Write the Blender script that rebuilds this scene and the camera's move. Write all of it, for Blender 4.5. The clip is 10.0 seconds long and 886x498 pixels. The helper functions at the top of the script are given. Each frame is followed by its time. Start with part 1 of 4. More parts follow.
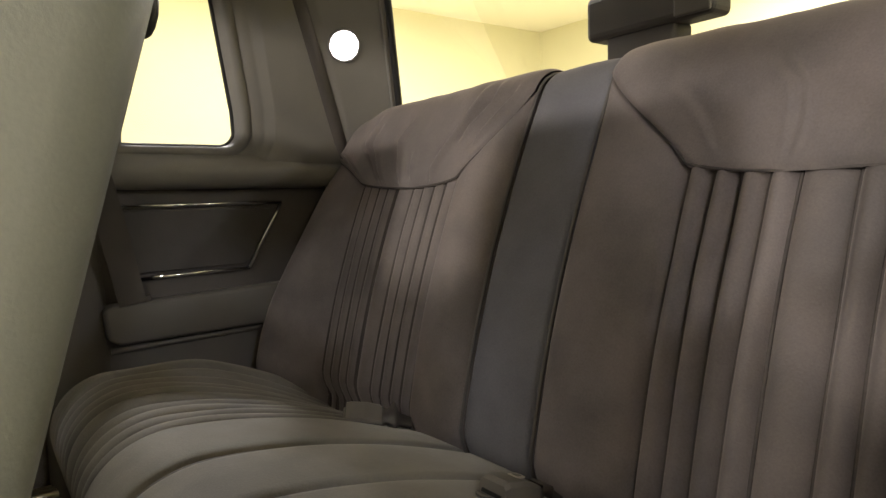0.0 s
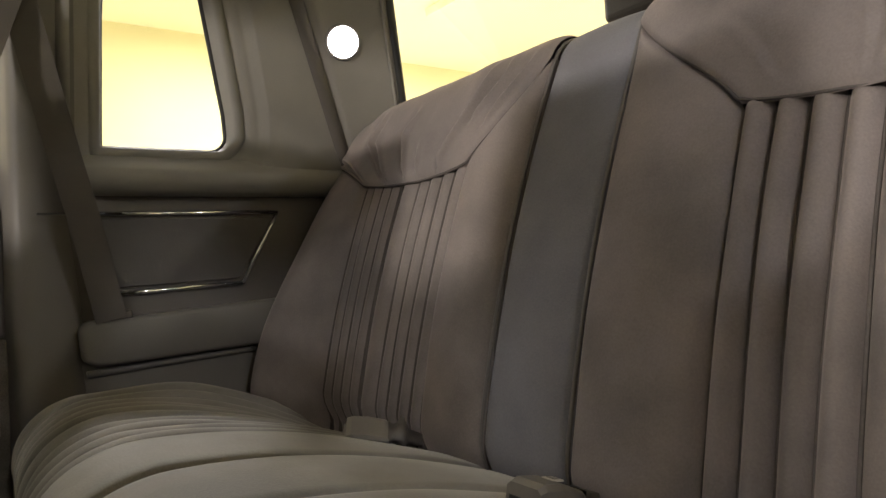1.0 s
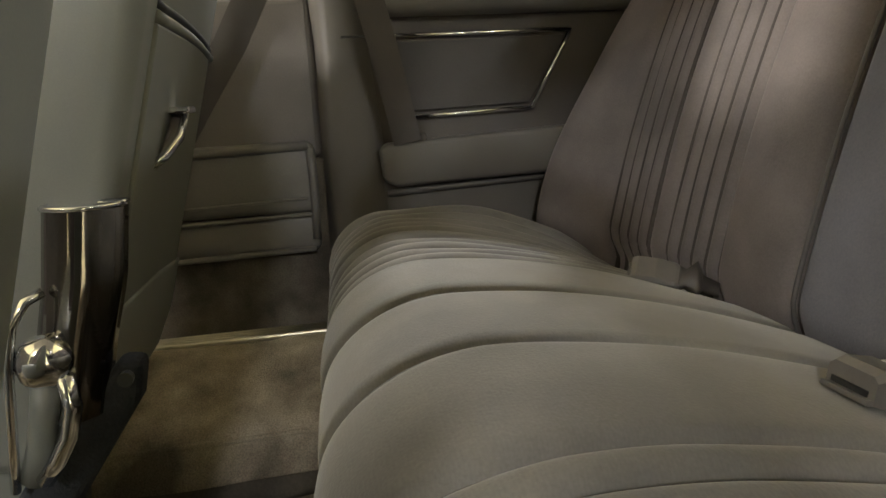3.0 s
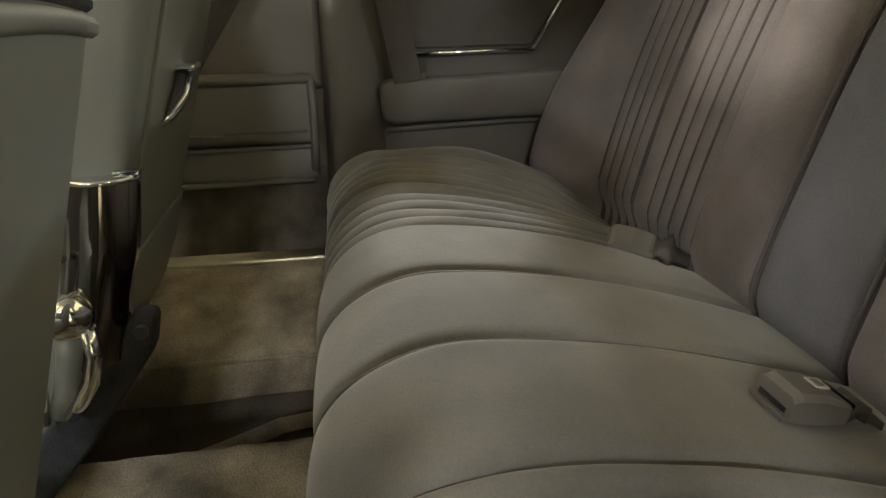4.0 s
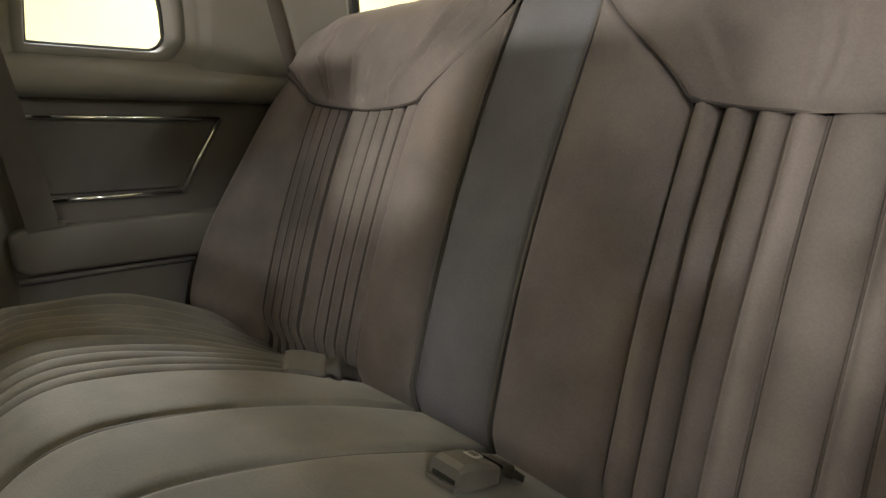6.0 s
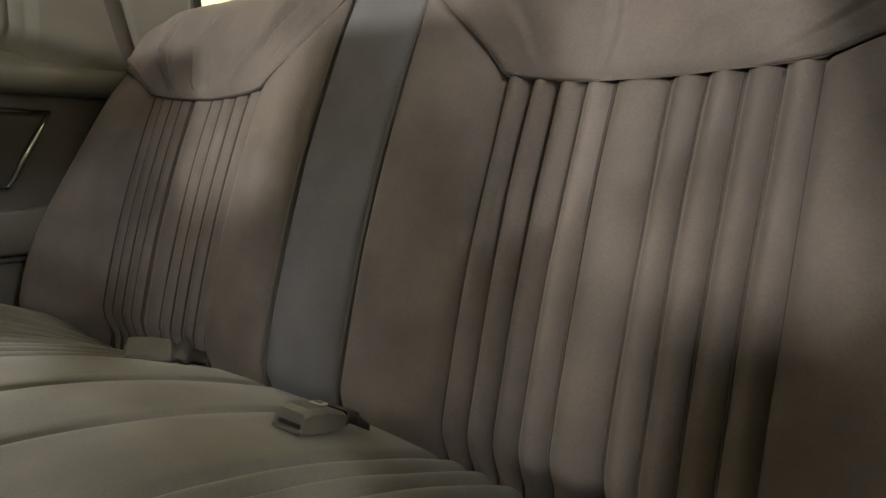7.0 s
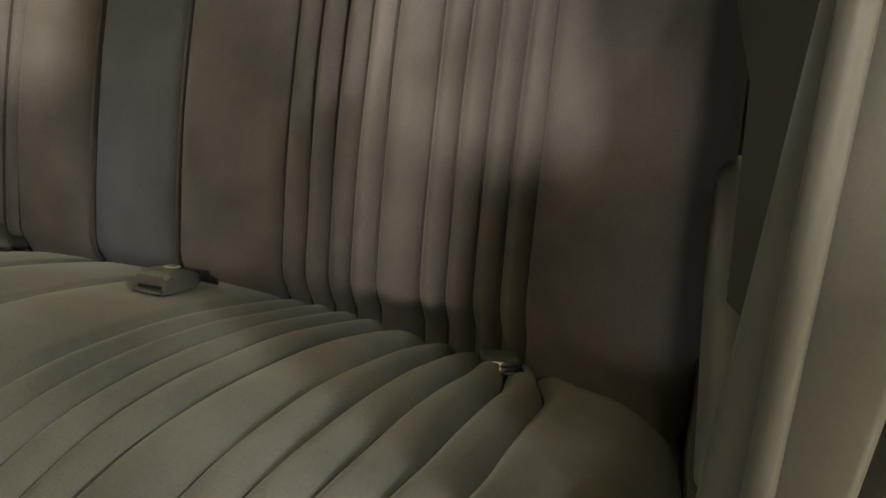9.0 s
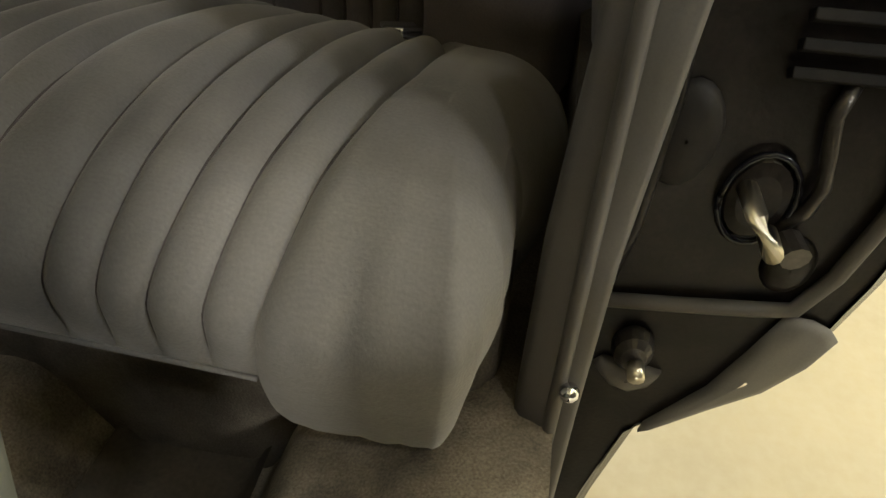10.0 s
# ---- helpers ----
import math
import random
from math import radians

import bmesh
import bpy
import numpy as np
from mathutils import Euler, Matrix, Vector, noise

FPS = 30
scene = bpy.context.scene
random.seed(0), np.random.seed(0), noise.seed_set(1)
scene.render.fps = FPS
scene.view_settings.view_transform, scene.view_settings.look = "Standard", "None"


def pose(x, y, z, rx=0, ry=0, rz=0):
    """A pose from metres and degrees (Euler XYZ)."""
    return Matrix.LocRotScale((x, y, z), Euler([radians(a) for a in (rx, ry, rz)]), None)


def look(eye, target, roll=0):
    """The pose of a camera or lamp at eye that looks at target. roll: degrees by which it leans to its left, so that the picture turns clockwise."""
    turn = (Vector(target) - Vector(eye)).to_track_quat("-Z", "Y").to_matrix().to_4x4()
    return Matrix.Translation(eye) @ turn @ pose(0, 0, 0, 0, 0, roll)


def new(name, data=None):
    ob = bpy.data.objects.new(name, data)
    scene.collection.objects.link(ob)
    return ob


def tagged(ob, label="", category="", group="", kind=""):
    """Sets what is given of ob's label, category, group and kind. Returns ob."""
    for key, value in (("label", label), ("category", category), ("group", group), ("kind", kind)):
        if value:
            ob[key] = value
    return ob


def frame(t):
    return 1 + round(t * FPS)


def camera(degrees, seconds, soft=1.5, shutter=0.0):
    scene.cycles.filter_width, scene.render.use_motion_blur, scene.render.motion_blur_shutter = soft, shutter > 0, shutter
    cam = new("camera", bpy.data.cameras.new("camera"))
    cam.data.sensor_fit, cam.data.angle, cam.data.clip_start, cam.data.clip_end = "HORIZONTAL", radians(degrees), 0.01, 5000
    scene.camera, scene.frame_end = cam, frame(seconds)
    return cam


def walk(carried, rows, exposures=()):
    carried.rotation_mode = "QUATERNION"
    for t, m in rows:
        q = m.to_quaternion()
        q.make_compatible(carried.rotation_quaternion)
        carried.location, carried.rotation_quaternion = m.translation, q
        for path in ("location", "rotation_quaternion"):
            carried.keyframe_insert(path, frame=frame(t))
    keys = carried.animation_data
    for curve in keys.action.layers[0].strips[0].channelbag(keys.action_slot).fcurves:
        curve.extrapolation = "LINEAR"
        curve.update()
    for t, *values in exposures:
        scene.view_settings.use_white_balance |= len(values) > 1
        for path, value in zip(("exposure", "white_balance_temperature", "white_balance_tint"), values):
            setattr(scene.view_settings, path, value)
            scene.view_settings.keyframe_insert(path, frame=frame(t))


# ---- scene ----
cam = camera(66.1, 10.0, soft=1.5)
PATH = [
    (0, (-0.665, 0.578, 0.791), (0.942, -0.603, 0.64), -1.5),
    (0.5, (-0.606, 0.538, 0.715), (1.007, -0.644, 0.678), -2.3),
    (1, (-0.565, 0.506, 0.69), (1.065, -0.653, 0.707), -3.1),
    (1.5, (-0.529, 0.476, 0.683), (1.268, -0.401, 0.673), -2.5),
    (2, (-0.516, 0.463, 0.681), (1.388, -0.146, 0.658), -1.9),
    (2.5, (-0.507, 0.459, 0.679), (1.434, -0.013, 0.585), -1.7),
    (3, (-0.498, 0.466, 0.68), (1.425, 0.117, 0.252), -3.1),
    (3.2, (-0.501, 0.465, 0.685), (1.411, 0.16, 0.183), -3.0),
    (4.3, (-0.528, 0.457, 0.805), (1.266, 0.078, 0.006), 0.9),
    (4.5, (-0.529, 0.455, 0.81), (1.261, -0.023, 0.055), 1.3),
    (5, (-0.543, 0.464, 0.812), (1.195, -0.35, 0.247), 0.6),
    (5.5, (-0.554, 0.474, 0.801), (1.078, -0.592, 0.352), 1.9),
    (5.7, (-0.557, 0.488, 0.803), (1.026, -0.661, 0.385), 1.8),
    (6.8, (-0.618, 0.513, 0.751), (0.681, -0.979, 0.454), 0.4),
    (7, (-0.626, 0.523, 0.742), (0.608, -1.022, 0.446), 1.1),
    (7.5, (-0.648, 0.55, 0.743), (0.438, -1.094, 0.399), 1.2),
    (8, (-0.666, 0.581, 0.731), (0.271, -1.136, 0.314), 1.5),
    (8.5, (-0.683, 0.597, 0.762), (0.138, -1.151, 0.24), 0.8),
    (9, (-0.662, 0.643, 0.78), (-0.003, -1.104, 0.064), 0.1),
    (9.5, (-0.638, 0.701, 0.764), (-0.278, -0.941, -0.321), 1.4),
    (9.8, (-0.646, 0.728, 0.723), (-0.372, -0.853, -0.472), 2.0),
    (10, (-0.654, 0.743, 0.714), (-0.443, -0.768, -0.58), 2.7),
]
walk(cam, [(t, look(eye, target, roll)) for t, eye, target, roll in PATH], [(0, 0.75, 6450, 13), (1, 1.05, 6450, 13), (2.5, 1.27, 6400, 12), (3, 1.33, 6350, 10), (4.5, 1.3, 6350, 8), (5.5, 1.1, 6500, 8), (7.5, 1.05, 6500, 6), (9, 0.97, 6600, 3), (9.5, 0.65, 6600, 3), (10, 0.5, 6250, 8)])

# ---- world and light ----
world = bpy.data.worlds.new("world")
scene.world = world
world.use_nodes = True
world.node_tree.nodes["Background"].inputs["Color"].default_value = (1.0, 0.93, 0.75, 1)
world.node_tree.nodes["Background"].inputs["Strength"].default_value = 0.05
scene.view_settings.exposure = 0.0


def area_lamp(name, m, sx, sy, watts, colour):
    data = bpy.data.lights.new(name, "AREA")
    data.shape, data.size, data.size_y, data.energy, data.color = "RECTANGLE", sx, sy, watts, colour
    ob = new(name, data)
    ob.matrix_world = m
    return ob


WARM = (0.98, 0.975, 0.985)

# ---- materials ----
def node_material(name):
    m = bpy.data.materials.new(name)
    m.use_nodes = True
    nt = m.node_tree
    return m, nt, nt.nodes["Principled BSDF"]


def surface(name, colour, rough=0.6, metal=0.0, spread=0.15, coarse=6.0, fine=250.0, bump=0.2, depth=0.002, sheen=0.0, spec=0.5, tint=None, ribs=0.0):
    """Two scales of colour variation, roughness variation and a fine relief."""
    m, nt, bsdf = node_material(name)
    tc = nt.nodes.new("ShaderNodeTexCoord")
    big = nt.nodes.new("ShaderNodeTexNoise")
    big.inputs["Scale"].default_value, big.inputs["Detail"].default_value = coarse, 4
    small = nt.nodes.new("ShaderNodeTexNoise")
    small.inputs["Scale"].default_value, small.inputs["Detail"].default_value = fine, 3
    for n in (big, small):
        nt.links.new(tc.outputs["Object"], n.inputs["Vector"])
    mix = nt.nodes.new("ShaderNodeMix")
    mix.data_type = "RGBA"
    lo = [max(0, c * (1 - spread)) for c in colour]
    hi = [c * (1 + spread) for c in (tint or colour)]
    mix.inputs["A"].default_value, mix.inputs["B"].default_value = (*lo, 1), (*hi, 1)
    ramp = nt.nodes.new("ShaderNodeMapRange")
    ramp.inputs["From Min"].default_value, ramp.inputs["From Max"].default_value = 0.35, 0.65
    nt.links.new(big.outputs["Fac"], ramp.inputs["Value"])
    nt.links.new(ramp.outputs["Result"], mix.inputs["Factor"])
    mix2 = nt.nodes.new("ShaderNodeMix")
    mix2.data_type, mix2.blend_type = "RGBA", "OVERLAY"
    mix2.inputs["Factor"].default_value = min(1, spread * 1.6)
    nt.links.new(mix.outputs["Result"], mix2.inputs["A"])
    nt.links.new(small.outputs["Color"], mix2.inputs["B"])
    grey = nt.nodes.new("ShaderNodeRGBToBW")
    nt.links.new(small.outputs["Color"], grey.inputs["Color"])
    nt.links.new(grey.outputs["Val"], mix2.inputs["B"])
    nt.links.new(mix2.outputs["Result"], bsdf.inputs["Base Color"])
    rr = nt.nodes.new("ShaderNodeMapRange")
    rr.inputs["To Min"].default_value, rr.inputs["To Max"].default_value = max(0.02, rough * 0.85), min(1, rough * 1.15)
    nt.links.new(big.outputs["Fac"], rr.inputs["Value"])
    nt.links.new(rr.outputs["Result"], bsdf.inputs["Roughness"])
    bsdf.inputs["Metallic"].default_value = metal
    bsdf.inputs["Specular IOR Level"].default_value = spec
    if ribs:
        # fine woven ribs, about two and a half millimetres apart
        wave = nt.nodes.new("ShaderNodeTexWave")
        wave.wave_type, wave.bands_direction = "BANDS", "Y"
        wave.inputs["Scale"].default_value, wave.inputs["Distortion"].default_value, wave.inputs["Detail Scale"].default_value = 125, 1.5, 0.3
        nt.links.new(tc.outputs["Object"], wave.inputs["Vector"])
        mix3 = nt.nodes.new("ShaderNodeMix")
        mix3.data_type, mix3.blend_type = "RGBA", "OVERLAY"
        mix3.inputs["Factor"].default_value = ribs
        nt.links.new(mix2.outputs["Result"], mix3.inputs["A"])
        nt.links.new(wave.outputs["Color"], mix3.inputs["B"])
        nt.links.new(mix3.outputs["Result"], bsdf.inputs["Base Color"])
    if sheen:
        bsdf.inputs["Sheen Weight"].default_value, bsdf.inputs["Sheen Roughness"].default_value = sheen, 0.4
        bsdf.inputs["Sheen Tint"].default_value = (*[min(1, c * 4) for c in colour], 1)
    if bump:
        b = nt.nodes.new("ShaderNodeBump")
        b.inputs["Strength"].default_value, b.inputs["Distance"].default_value = bump, depth
        nt.links.new(small.outputs["Fac"], b.inputs["Height"])
        nt.links.new(b.outputs["Normal"], bsdf.inputs["Normal"])
    return m


M_VELOUR = surface("velour_fabric", (0.158, 0.139, 0.131), 0.9, spread=0.16, coarse=7, fine=420, bump=0.25, depth=0.0015, sheen=0.4, spec=0.2, tint=(0.186, 0.160, 0.151), ribs=0.006)
M_CUSHION = surface("cushion_velour", (0.160, 0.152, 0.138), 0.9, spread=0.15, coarse=7, fine=420, bump=0.25, depth=0.0015, sheen=0.5, spec=0.2, tint=(0.186, 0.176, 0.160), ribs=0.018)
M_STRIP = surface("blue_grey_fabric", (0.158, 0.155, 0.168), 0.9, spread=0.14, coarse=8, fine=420, bump=0.25, depth=0.0015, sheen=0.25, spec=0.2)
# darker than the velour: these colours stand in for shade along the seams
M_SEAM_SHADE = surface("seam_shade", (0.080, 0.069, 0.064), 0.9, spread=0.2, spec=0.1)
M_SOFT_SEAM_SHADE = surface("soft_seam_shade", (0.110, 0.097, 0.091), 0.9, spread=0.2, spec=0.1)
M_PIPING = surface("piping_vinyl", (0.10, 0.092, 0.085), 0.6, spread=0.1)
M_TRIM = surface("grey_trim_plastic", (0.110, 0.102, 0.093), 0.5, spread=0.1, coarse=5, fine=600, bump=0.12, depth=0.001, spec=0.4)
M_PILLAR = surface("pillar_plastic", (0.190, 0.180, 0.166), 0.5, spread=0.1, coarse=5, fine=600, bump=0.12, depth=0.001, spec=0.4)
M_SHELL = surface("seat_shell_plastic", (0.165, 0.17, 0.148), 0.45, spread=0.08, coarse=4, fine=700, bump=0.1, depth=0.001, spec=0.4)
M_DARK = surface("dark_insert_vinyl", (0.050, 0.045, 0.042), 0.55, spread=0.15, coarse=8, fine=400, bump=0.15)
M_DOOR = surface("door_vinyl", (0.125, 0.113, 0.102), 0.6, spread=0.12, coarse=6, fine=450, bump=0.15)
M_BAND = surface("dark_band_vinyl", (0.075, 0.066, 0.060), 0.6, spread=0.12, coarse=6, fine=450, bump=0.15)
M_PAD = surface("door_pad_vinyl", (0.145, 0.137, 0.124), 0.5, spread=0.12, coarse=6, fine=450, bump=0.15)
M_CARPET = surface("tan_carpet", (0.30, 0.255, 0.19), 0.95, spread=0.55, coarse=9, fine=420, bump=0.6, depth=0.004, sheen=0.15, spec=0.1)
M_DARKCARPET = surface("dark_carpet", (0.12, 0.105, 0.085), 0.95, spread=0.35, coarse=14, fine=420, bump=0.6, depth=0.003, spec=0.1)
M_MAT = surface("shade_brown_mat", (0.085, 0.072, 0.052), 0.75, spread=0.3, coarse=9, fine=200, bump=0.3, depth=0.002, spec=0.25)
M_CHROME = surface("chrome", (0.74, 0.76, 0.80), 0.09, metal=1.0, spread=0.04, coarse=12, bump=0.03)
M_BRUSHED = surface("sill_metal", (0.62, 0.58, 0.48), 0.3, metal=1.0, spread=0.1, coarse=20, bump=0.1)
M_BELT = surface("belt_webbing", (0.075, 0.066, 0.058), 0.8, spread=0.1, coarse=10, fine=700, bump=0.35, depth=0.001)
M_BUCKLE = surface("buckle_plastic", (0.145, 0.134, 0.118), 0.4, spread=0.07, coarse=14, bump=0.08)
M_BUCKLE_DARK = surface("belt_boot", (0.065, 0.057, 0.050), 0.5, spread=0.1)
M_BLACK = surface("black_rubber", (0.02, 0.02, 0.019), 0.5, spread=0.2, bump=0.1)
# roof lining colour raised so that it bounces fill light into the cabin
M_LINER = surface("headliner_cloth", (0.76, 0.735, 0.69), 0.95, spread=0.06, fine=500, bump=0.2)
M_PAINT = surface("dark_blue_paint", (0.006, 0.0065, 0.009), 0.16, spread=0.1, coarse=3, bump=0.0, spec=0.35)
M_PRIMER = surface("dark_metal", (0.05, 0.045, 0.04), 0.35, metal=0.6, spread=0.3, coarse=20, bump=0.2)
M_JAMB = surface("jamb_paint", (0.0095, 0.0078, 0.0068), 0.32, spread=0.7, coarse=22, bump=0.12, depth=0.002, spec=0.22)
M_BUMP = surface("bump_rubber", (0.013, 0.011, 0.0095), 0.6, spread=0.25, coarse=15, bump=0.1, spec=0.3)
M_VENT = surface("vent_plastic", (0.012, 0.011, 0.010), 0.7, spread=0.2, spec=0.15)
# blue-grey of the bracket, deepened in colour because it stands in shade
M_BRACKET = surface("shaded_bracket_carpet", (0.036, 0.038, 0.041), 0.8, spread=0.3, coarse=15, fine=300, bump=0.4, depth=0.003, spec=0.1)
# darkened chrome: the reflection of dark surroundings is put into the base colour
M_DARK_REFLECTION = surface("chrome_dark_reflection", (0.20, 0.19, 0.175), 0.07, metal=1.0, spread=0.1, coarse=9, bump=0.02)
M_FLOOR = surface("garage_floor", (0.74, 0.655, 0.46), 0.35, spread=0.12, coarse=2.0, fine=60, bump=0.1)
M_WALL = surface("garage_wall", (0.66, 0.635, 0.42), 0.9, spread=0.03, coarse=0.6, fine=40, bump=0.05)
# darker than the cream walls to cut bounce from the unseen north side
M_FARWALL = surface("bounce_cutting_wall", (0.30, 0.27, 0.22), 0.9, spread=0.1, coarse=0.6, fine=40, bump=0.05)
M_CEIL = surface("garage_ceiling", (0.78, 0.75, 0.60), 0.9, spread=0.03, coarse=0.6, fine=40, bump=0.05)
M_LABEL = surface("white_label", (0.55, 0.52, 0.46), 0.5, spread=0.05)


def glow_material(name, colour, strength):
    m, nt, bsdf = node_material(name)
    bsdf.inputs["Base Color"].default_value = (0.8, 0.8, 0.8, 1)
    bsdf.inputs["Emission Color"].default_value = (*colour, 1)
    bsdf.inputs["Emission Strength"].default_value = strength
    return m


def glass_material():
    m, nt, bsdf = node_material("window_glass")
    out = nt.nodes["Material Output"]
    tr, gl, mix, fr = (nt.nodes.new("ShaderNode" + k) for k in ("BsdfTransparent", "BsdfGlossy", "MixShader", "Fresnel"))
    tr.inputs["Color"].default_value = (0.97, 0.97, 0.93, 1)
    gl.inputs["Roughness"].default_value = 0.02
    fr.inputs["IOR"].default_value = 1.45
    nt.links.new(fr.outputs["Fac"], mix.inputs["Fac"])
    nt.links.new(tr.outputs["BSDF"], mix.inputs[1])
    nt.links.new(gl.outputs["BSDF"], mix.inputs[2])
    nt.links.new(mix.outputs["Shader"], out.inputs["Surface"])
    return m


M_GLASS = glass_material()
M_LENS = glow_material("lamp_lens", (1.0, 0.93, 0.95), 6.0)


# ---- mesh helpers ----
def thing(name, label, category, group="", kind=""):
    return tagged(new(name), label, category, group, kind)


def finish(name, mesh, material, parent, label, smooth):
    mesh.materials.append(material)
    if smooth:
        for f in mesh.polygons:
            f.use_smooth = True
    ob = new(name, mesh)
    if parent is not None:
        ob.parent = parent
    if label:
        ob["label"] = label
    return ob


def part(name, bm, material, parent=None, label="", smooth=False):
    mesh = bpy.data.meshes.new(name)
    bmesh.ops.recalc_face_normals(bm, faces=bm.faces)
    bm.to_mesh(mesh)
    bm.free()
    return finish(name, mesh, material, parent, label, smooth)


def sheet(name, fn, nu, nv, material, parent=None, label="", flip=False):
    """A smooth patch from fn(a, b), a and b from 0 to 1."""
    verts = [tuple(fn(i / nu, j / nv)) for j in range(nv + 1) for i in range(nu + 1)]
    w = nu + 1
    faces = [(j * w + i, j * w + i + 1, (j + 1) * w + i + 1, (j + 1) * w + i) for j in range(nv) for i in range(nu)]
    if flip:
        faces = [f[::-1] for f in faces]
    mesh = bpy.data.meshes.new(name)
    mesh.from_pydata(verts, [], faces)
    mesh.update()
    return finish(name, mesh, material, parent, label, True)


def rounded(bm, r, seg=3):
    edges = [e for e in bm.edges if len(e.link_faces) == 2 and e.calc_face_angle(0) > 0.5]
    bmesh.ops.bevel(bm, geom=edges, offset=r, segments=seg, profile=0.5, affect="EDGES", clamp_overlap=True)
    return bm


def box_bm(x0, x1, y0, y1, z0, z1, r=0.0, seg=3):
    bm = bmesh.new()
    bmesh.ops.create_cube(bm, size=1, matrix=Matrix.LocRotScale(((x0 + x1) / 2, (y0 + y1) / 2, (z0 + z1) / 2), None, (x1 - x0, y1 - y0, z1 - z0)))
    return rounded(bm, r, seg) if r else bm


def prism_bm(outline, x0, x1, r=0.0, seg=3):
    """A (y, z) outline drawn out from x0 to x1."""
    bm = bmesh.new()
    f = bm.faces.new([bm.verts.new((x0, y, z)) for y, z in outline])
    up = bmesh.ops.extrude_face_region(bm, geom=[f])
    for v in up["geom"]:
        if isinstance(v, bmesh.types.BMVert):
            v.co.x = x1
    bmesh.ops.recalc_face_normals(bm, faces=bm.faces)
    return rounded(bm, r, seg) if r else bm


def tube_bm(points, r, seg=8):
    """A round rod along points."""
    bm = bmesh.new()
    rings = []
    pts = [Vector(p) for p in points]
    for i, p in enumerate(pts):
        d = (pts[min(i + 1, len(pts) - 1)] - pts[max(i - 1, 0)]).normalized()
        side = d.cross(Vector((0.31, 0.17, 0.93)))
        side.normalize()
        up = d.cross(side)
        rings.append([bm.verts.new(p + r * (math.cos(k * 2 * math.pi / seg) * side + math.sin(k * 2 * math.pi / seg) * up)) for k in range(seg)])
    for a, b in zip(rings, rings[1:]):
        for k in range(seg):
            bm.faces.new((a[k], a[(k + 1) % seg], b[(k + 1) % seg], b[k]))
    bm.faces.new(rings[0][::-1])
    bm.faces.new(rings[-1])
    return bm


def ribbon_bm(points, across, width, thick=0.0015):
    """Flat webbing along points; across: the direction of its width."""
    bm = bmesh.new()
    pts, rows = [Vector(p) for p in points], []
    for i, p in enumerate(pts):
        d = (pts[min(i + 1, len(pts) - 1)] - pts[max(i - 1, 0)]).normalized()
        s = (Vector(across) - Vector(across).dot(d) * d).normalized()
        n = d.cross(s)
        rows.append([bm.verts.new(p + a * s * width / 2 + b * n * thick) for a, b in ((-1, -1), (1, -1), (1, 1), (-1, 1))])
    for a, b in zip(rows, rows[1:]):
        for k in range(4):
            bm.faces.new((a[k], a[(k + 1) % 4], b[(k + 1) % 4], b[k]))
    bm.faces.new(rows[0][::-1])
    bm.faces.new(rows[-1])
    return bm


def rings_bm(rings, closed=True):
    """Faces between loops of points with equal counts."""
    bm = bmesh.new()
    vs = [[bm.verts.new(p) for p in r] for r in rings]
    n = len(rings[0])
    for a, b in zip(vs, vs[1:]):
        for i in range(n if closed else n - 1):
            bm.faces.new((a[i], a[(i + 1) % n], b[(i + 1) % n], b[i]))
    return bm


def smoothstep(a, b, x):
    t = min(1, max(0, (x - a) / (b - a)))
    return t * t * (3 - 2 * t)


def lerp(a, b, t):
    return a + (b - a) * t


def chain(rows, x):
    """Smooth interpolation in a short table of (x, value)."""
    if x <= rows[0][0]:
        return rows[0][1]
    for (x0, y0), (x1, y1) in zip(rows, rows[1:]):
        if x <= x1:
            return lerp(y0, y1, (x - x0) / (x1 - x0))
    return rows[-1][1]


# ---- the rear bench ----
P = 0.031
HALF = 0.70
W_STRIP = 0.07
S = [0.208 + P * k for k in range(5)] + [0.388 + P * k for k in range(5)]     # pleat seams, from the centre outwards
ROLL_Z, TOP_Z = 0.82, 0.945


def off_centre(x):
    """The sewn pattern sits a finger's breadth to one side."""
    return x + 0.011 * smoothstep(-0.25, -0.05, x) * (1 - smoothstep(0.45, 0.68, x))


def back_base(x, s):
    """Front face of the backrest: x across, s the height, running on over the top."""
    r, bend = 0.055, 0.945
    ax = abs(x)
    h = min(s, bend) - 0.42
    y0 = 0.014 - 0.17 * h - 0.30 * h * max(0, h)
    y0 += 0.072 * smoothstep(0.50, 0.665, ax) * (1 - smoothstep(0.50, 0.90, s))
    y0 -= 0.022 * (1 - smoothstep(0.41, 0.475, s)) ** 1.5
    z0 = min(s, bend)
    if s > bend:
        a = min((s - bend) / r, 2.2)
        tilt = 0.45
        y0 -= r * (math.cos(tilt) - math.cos(tilt + a))
        z0 += r * (math.sin(tilt + a) - math.sin(tilt))
    y0 -= 0.085 * smoothstep(0.655, HALF, ax) ** 1.4
    drop = (0.012 * smoothstep(0.05, 0.40, ax) + 0.020 * smoothstep(0.52, 0.70, ax)) * smoothstep(0.80, 0.96, s)
    return Vector((off_centre(x), y0, z0 - drop))


def back_point(x, s, out):
    e = 0.004
    n = (back_base(x, s + e) - back_base(x, s - e)).cross(back_base(x + e, s) - back_base(x - e, s))
    n.normalize()
    return back_base(x, s) + n * out


def groove(d, width=0.013, depth=0.015):
    """Depth of the stitched seam at a distance d from it."""
    return -depth * max(0.0, 1 - d / width) ** 2


BOT = 0.36


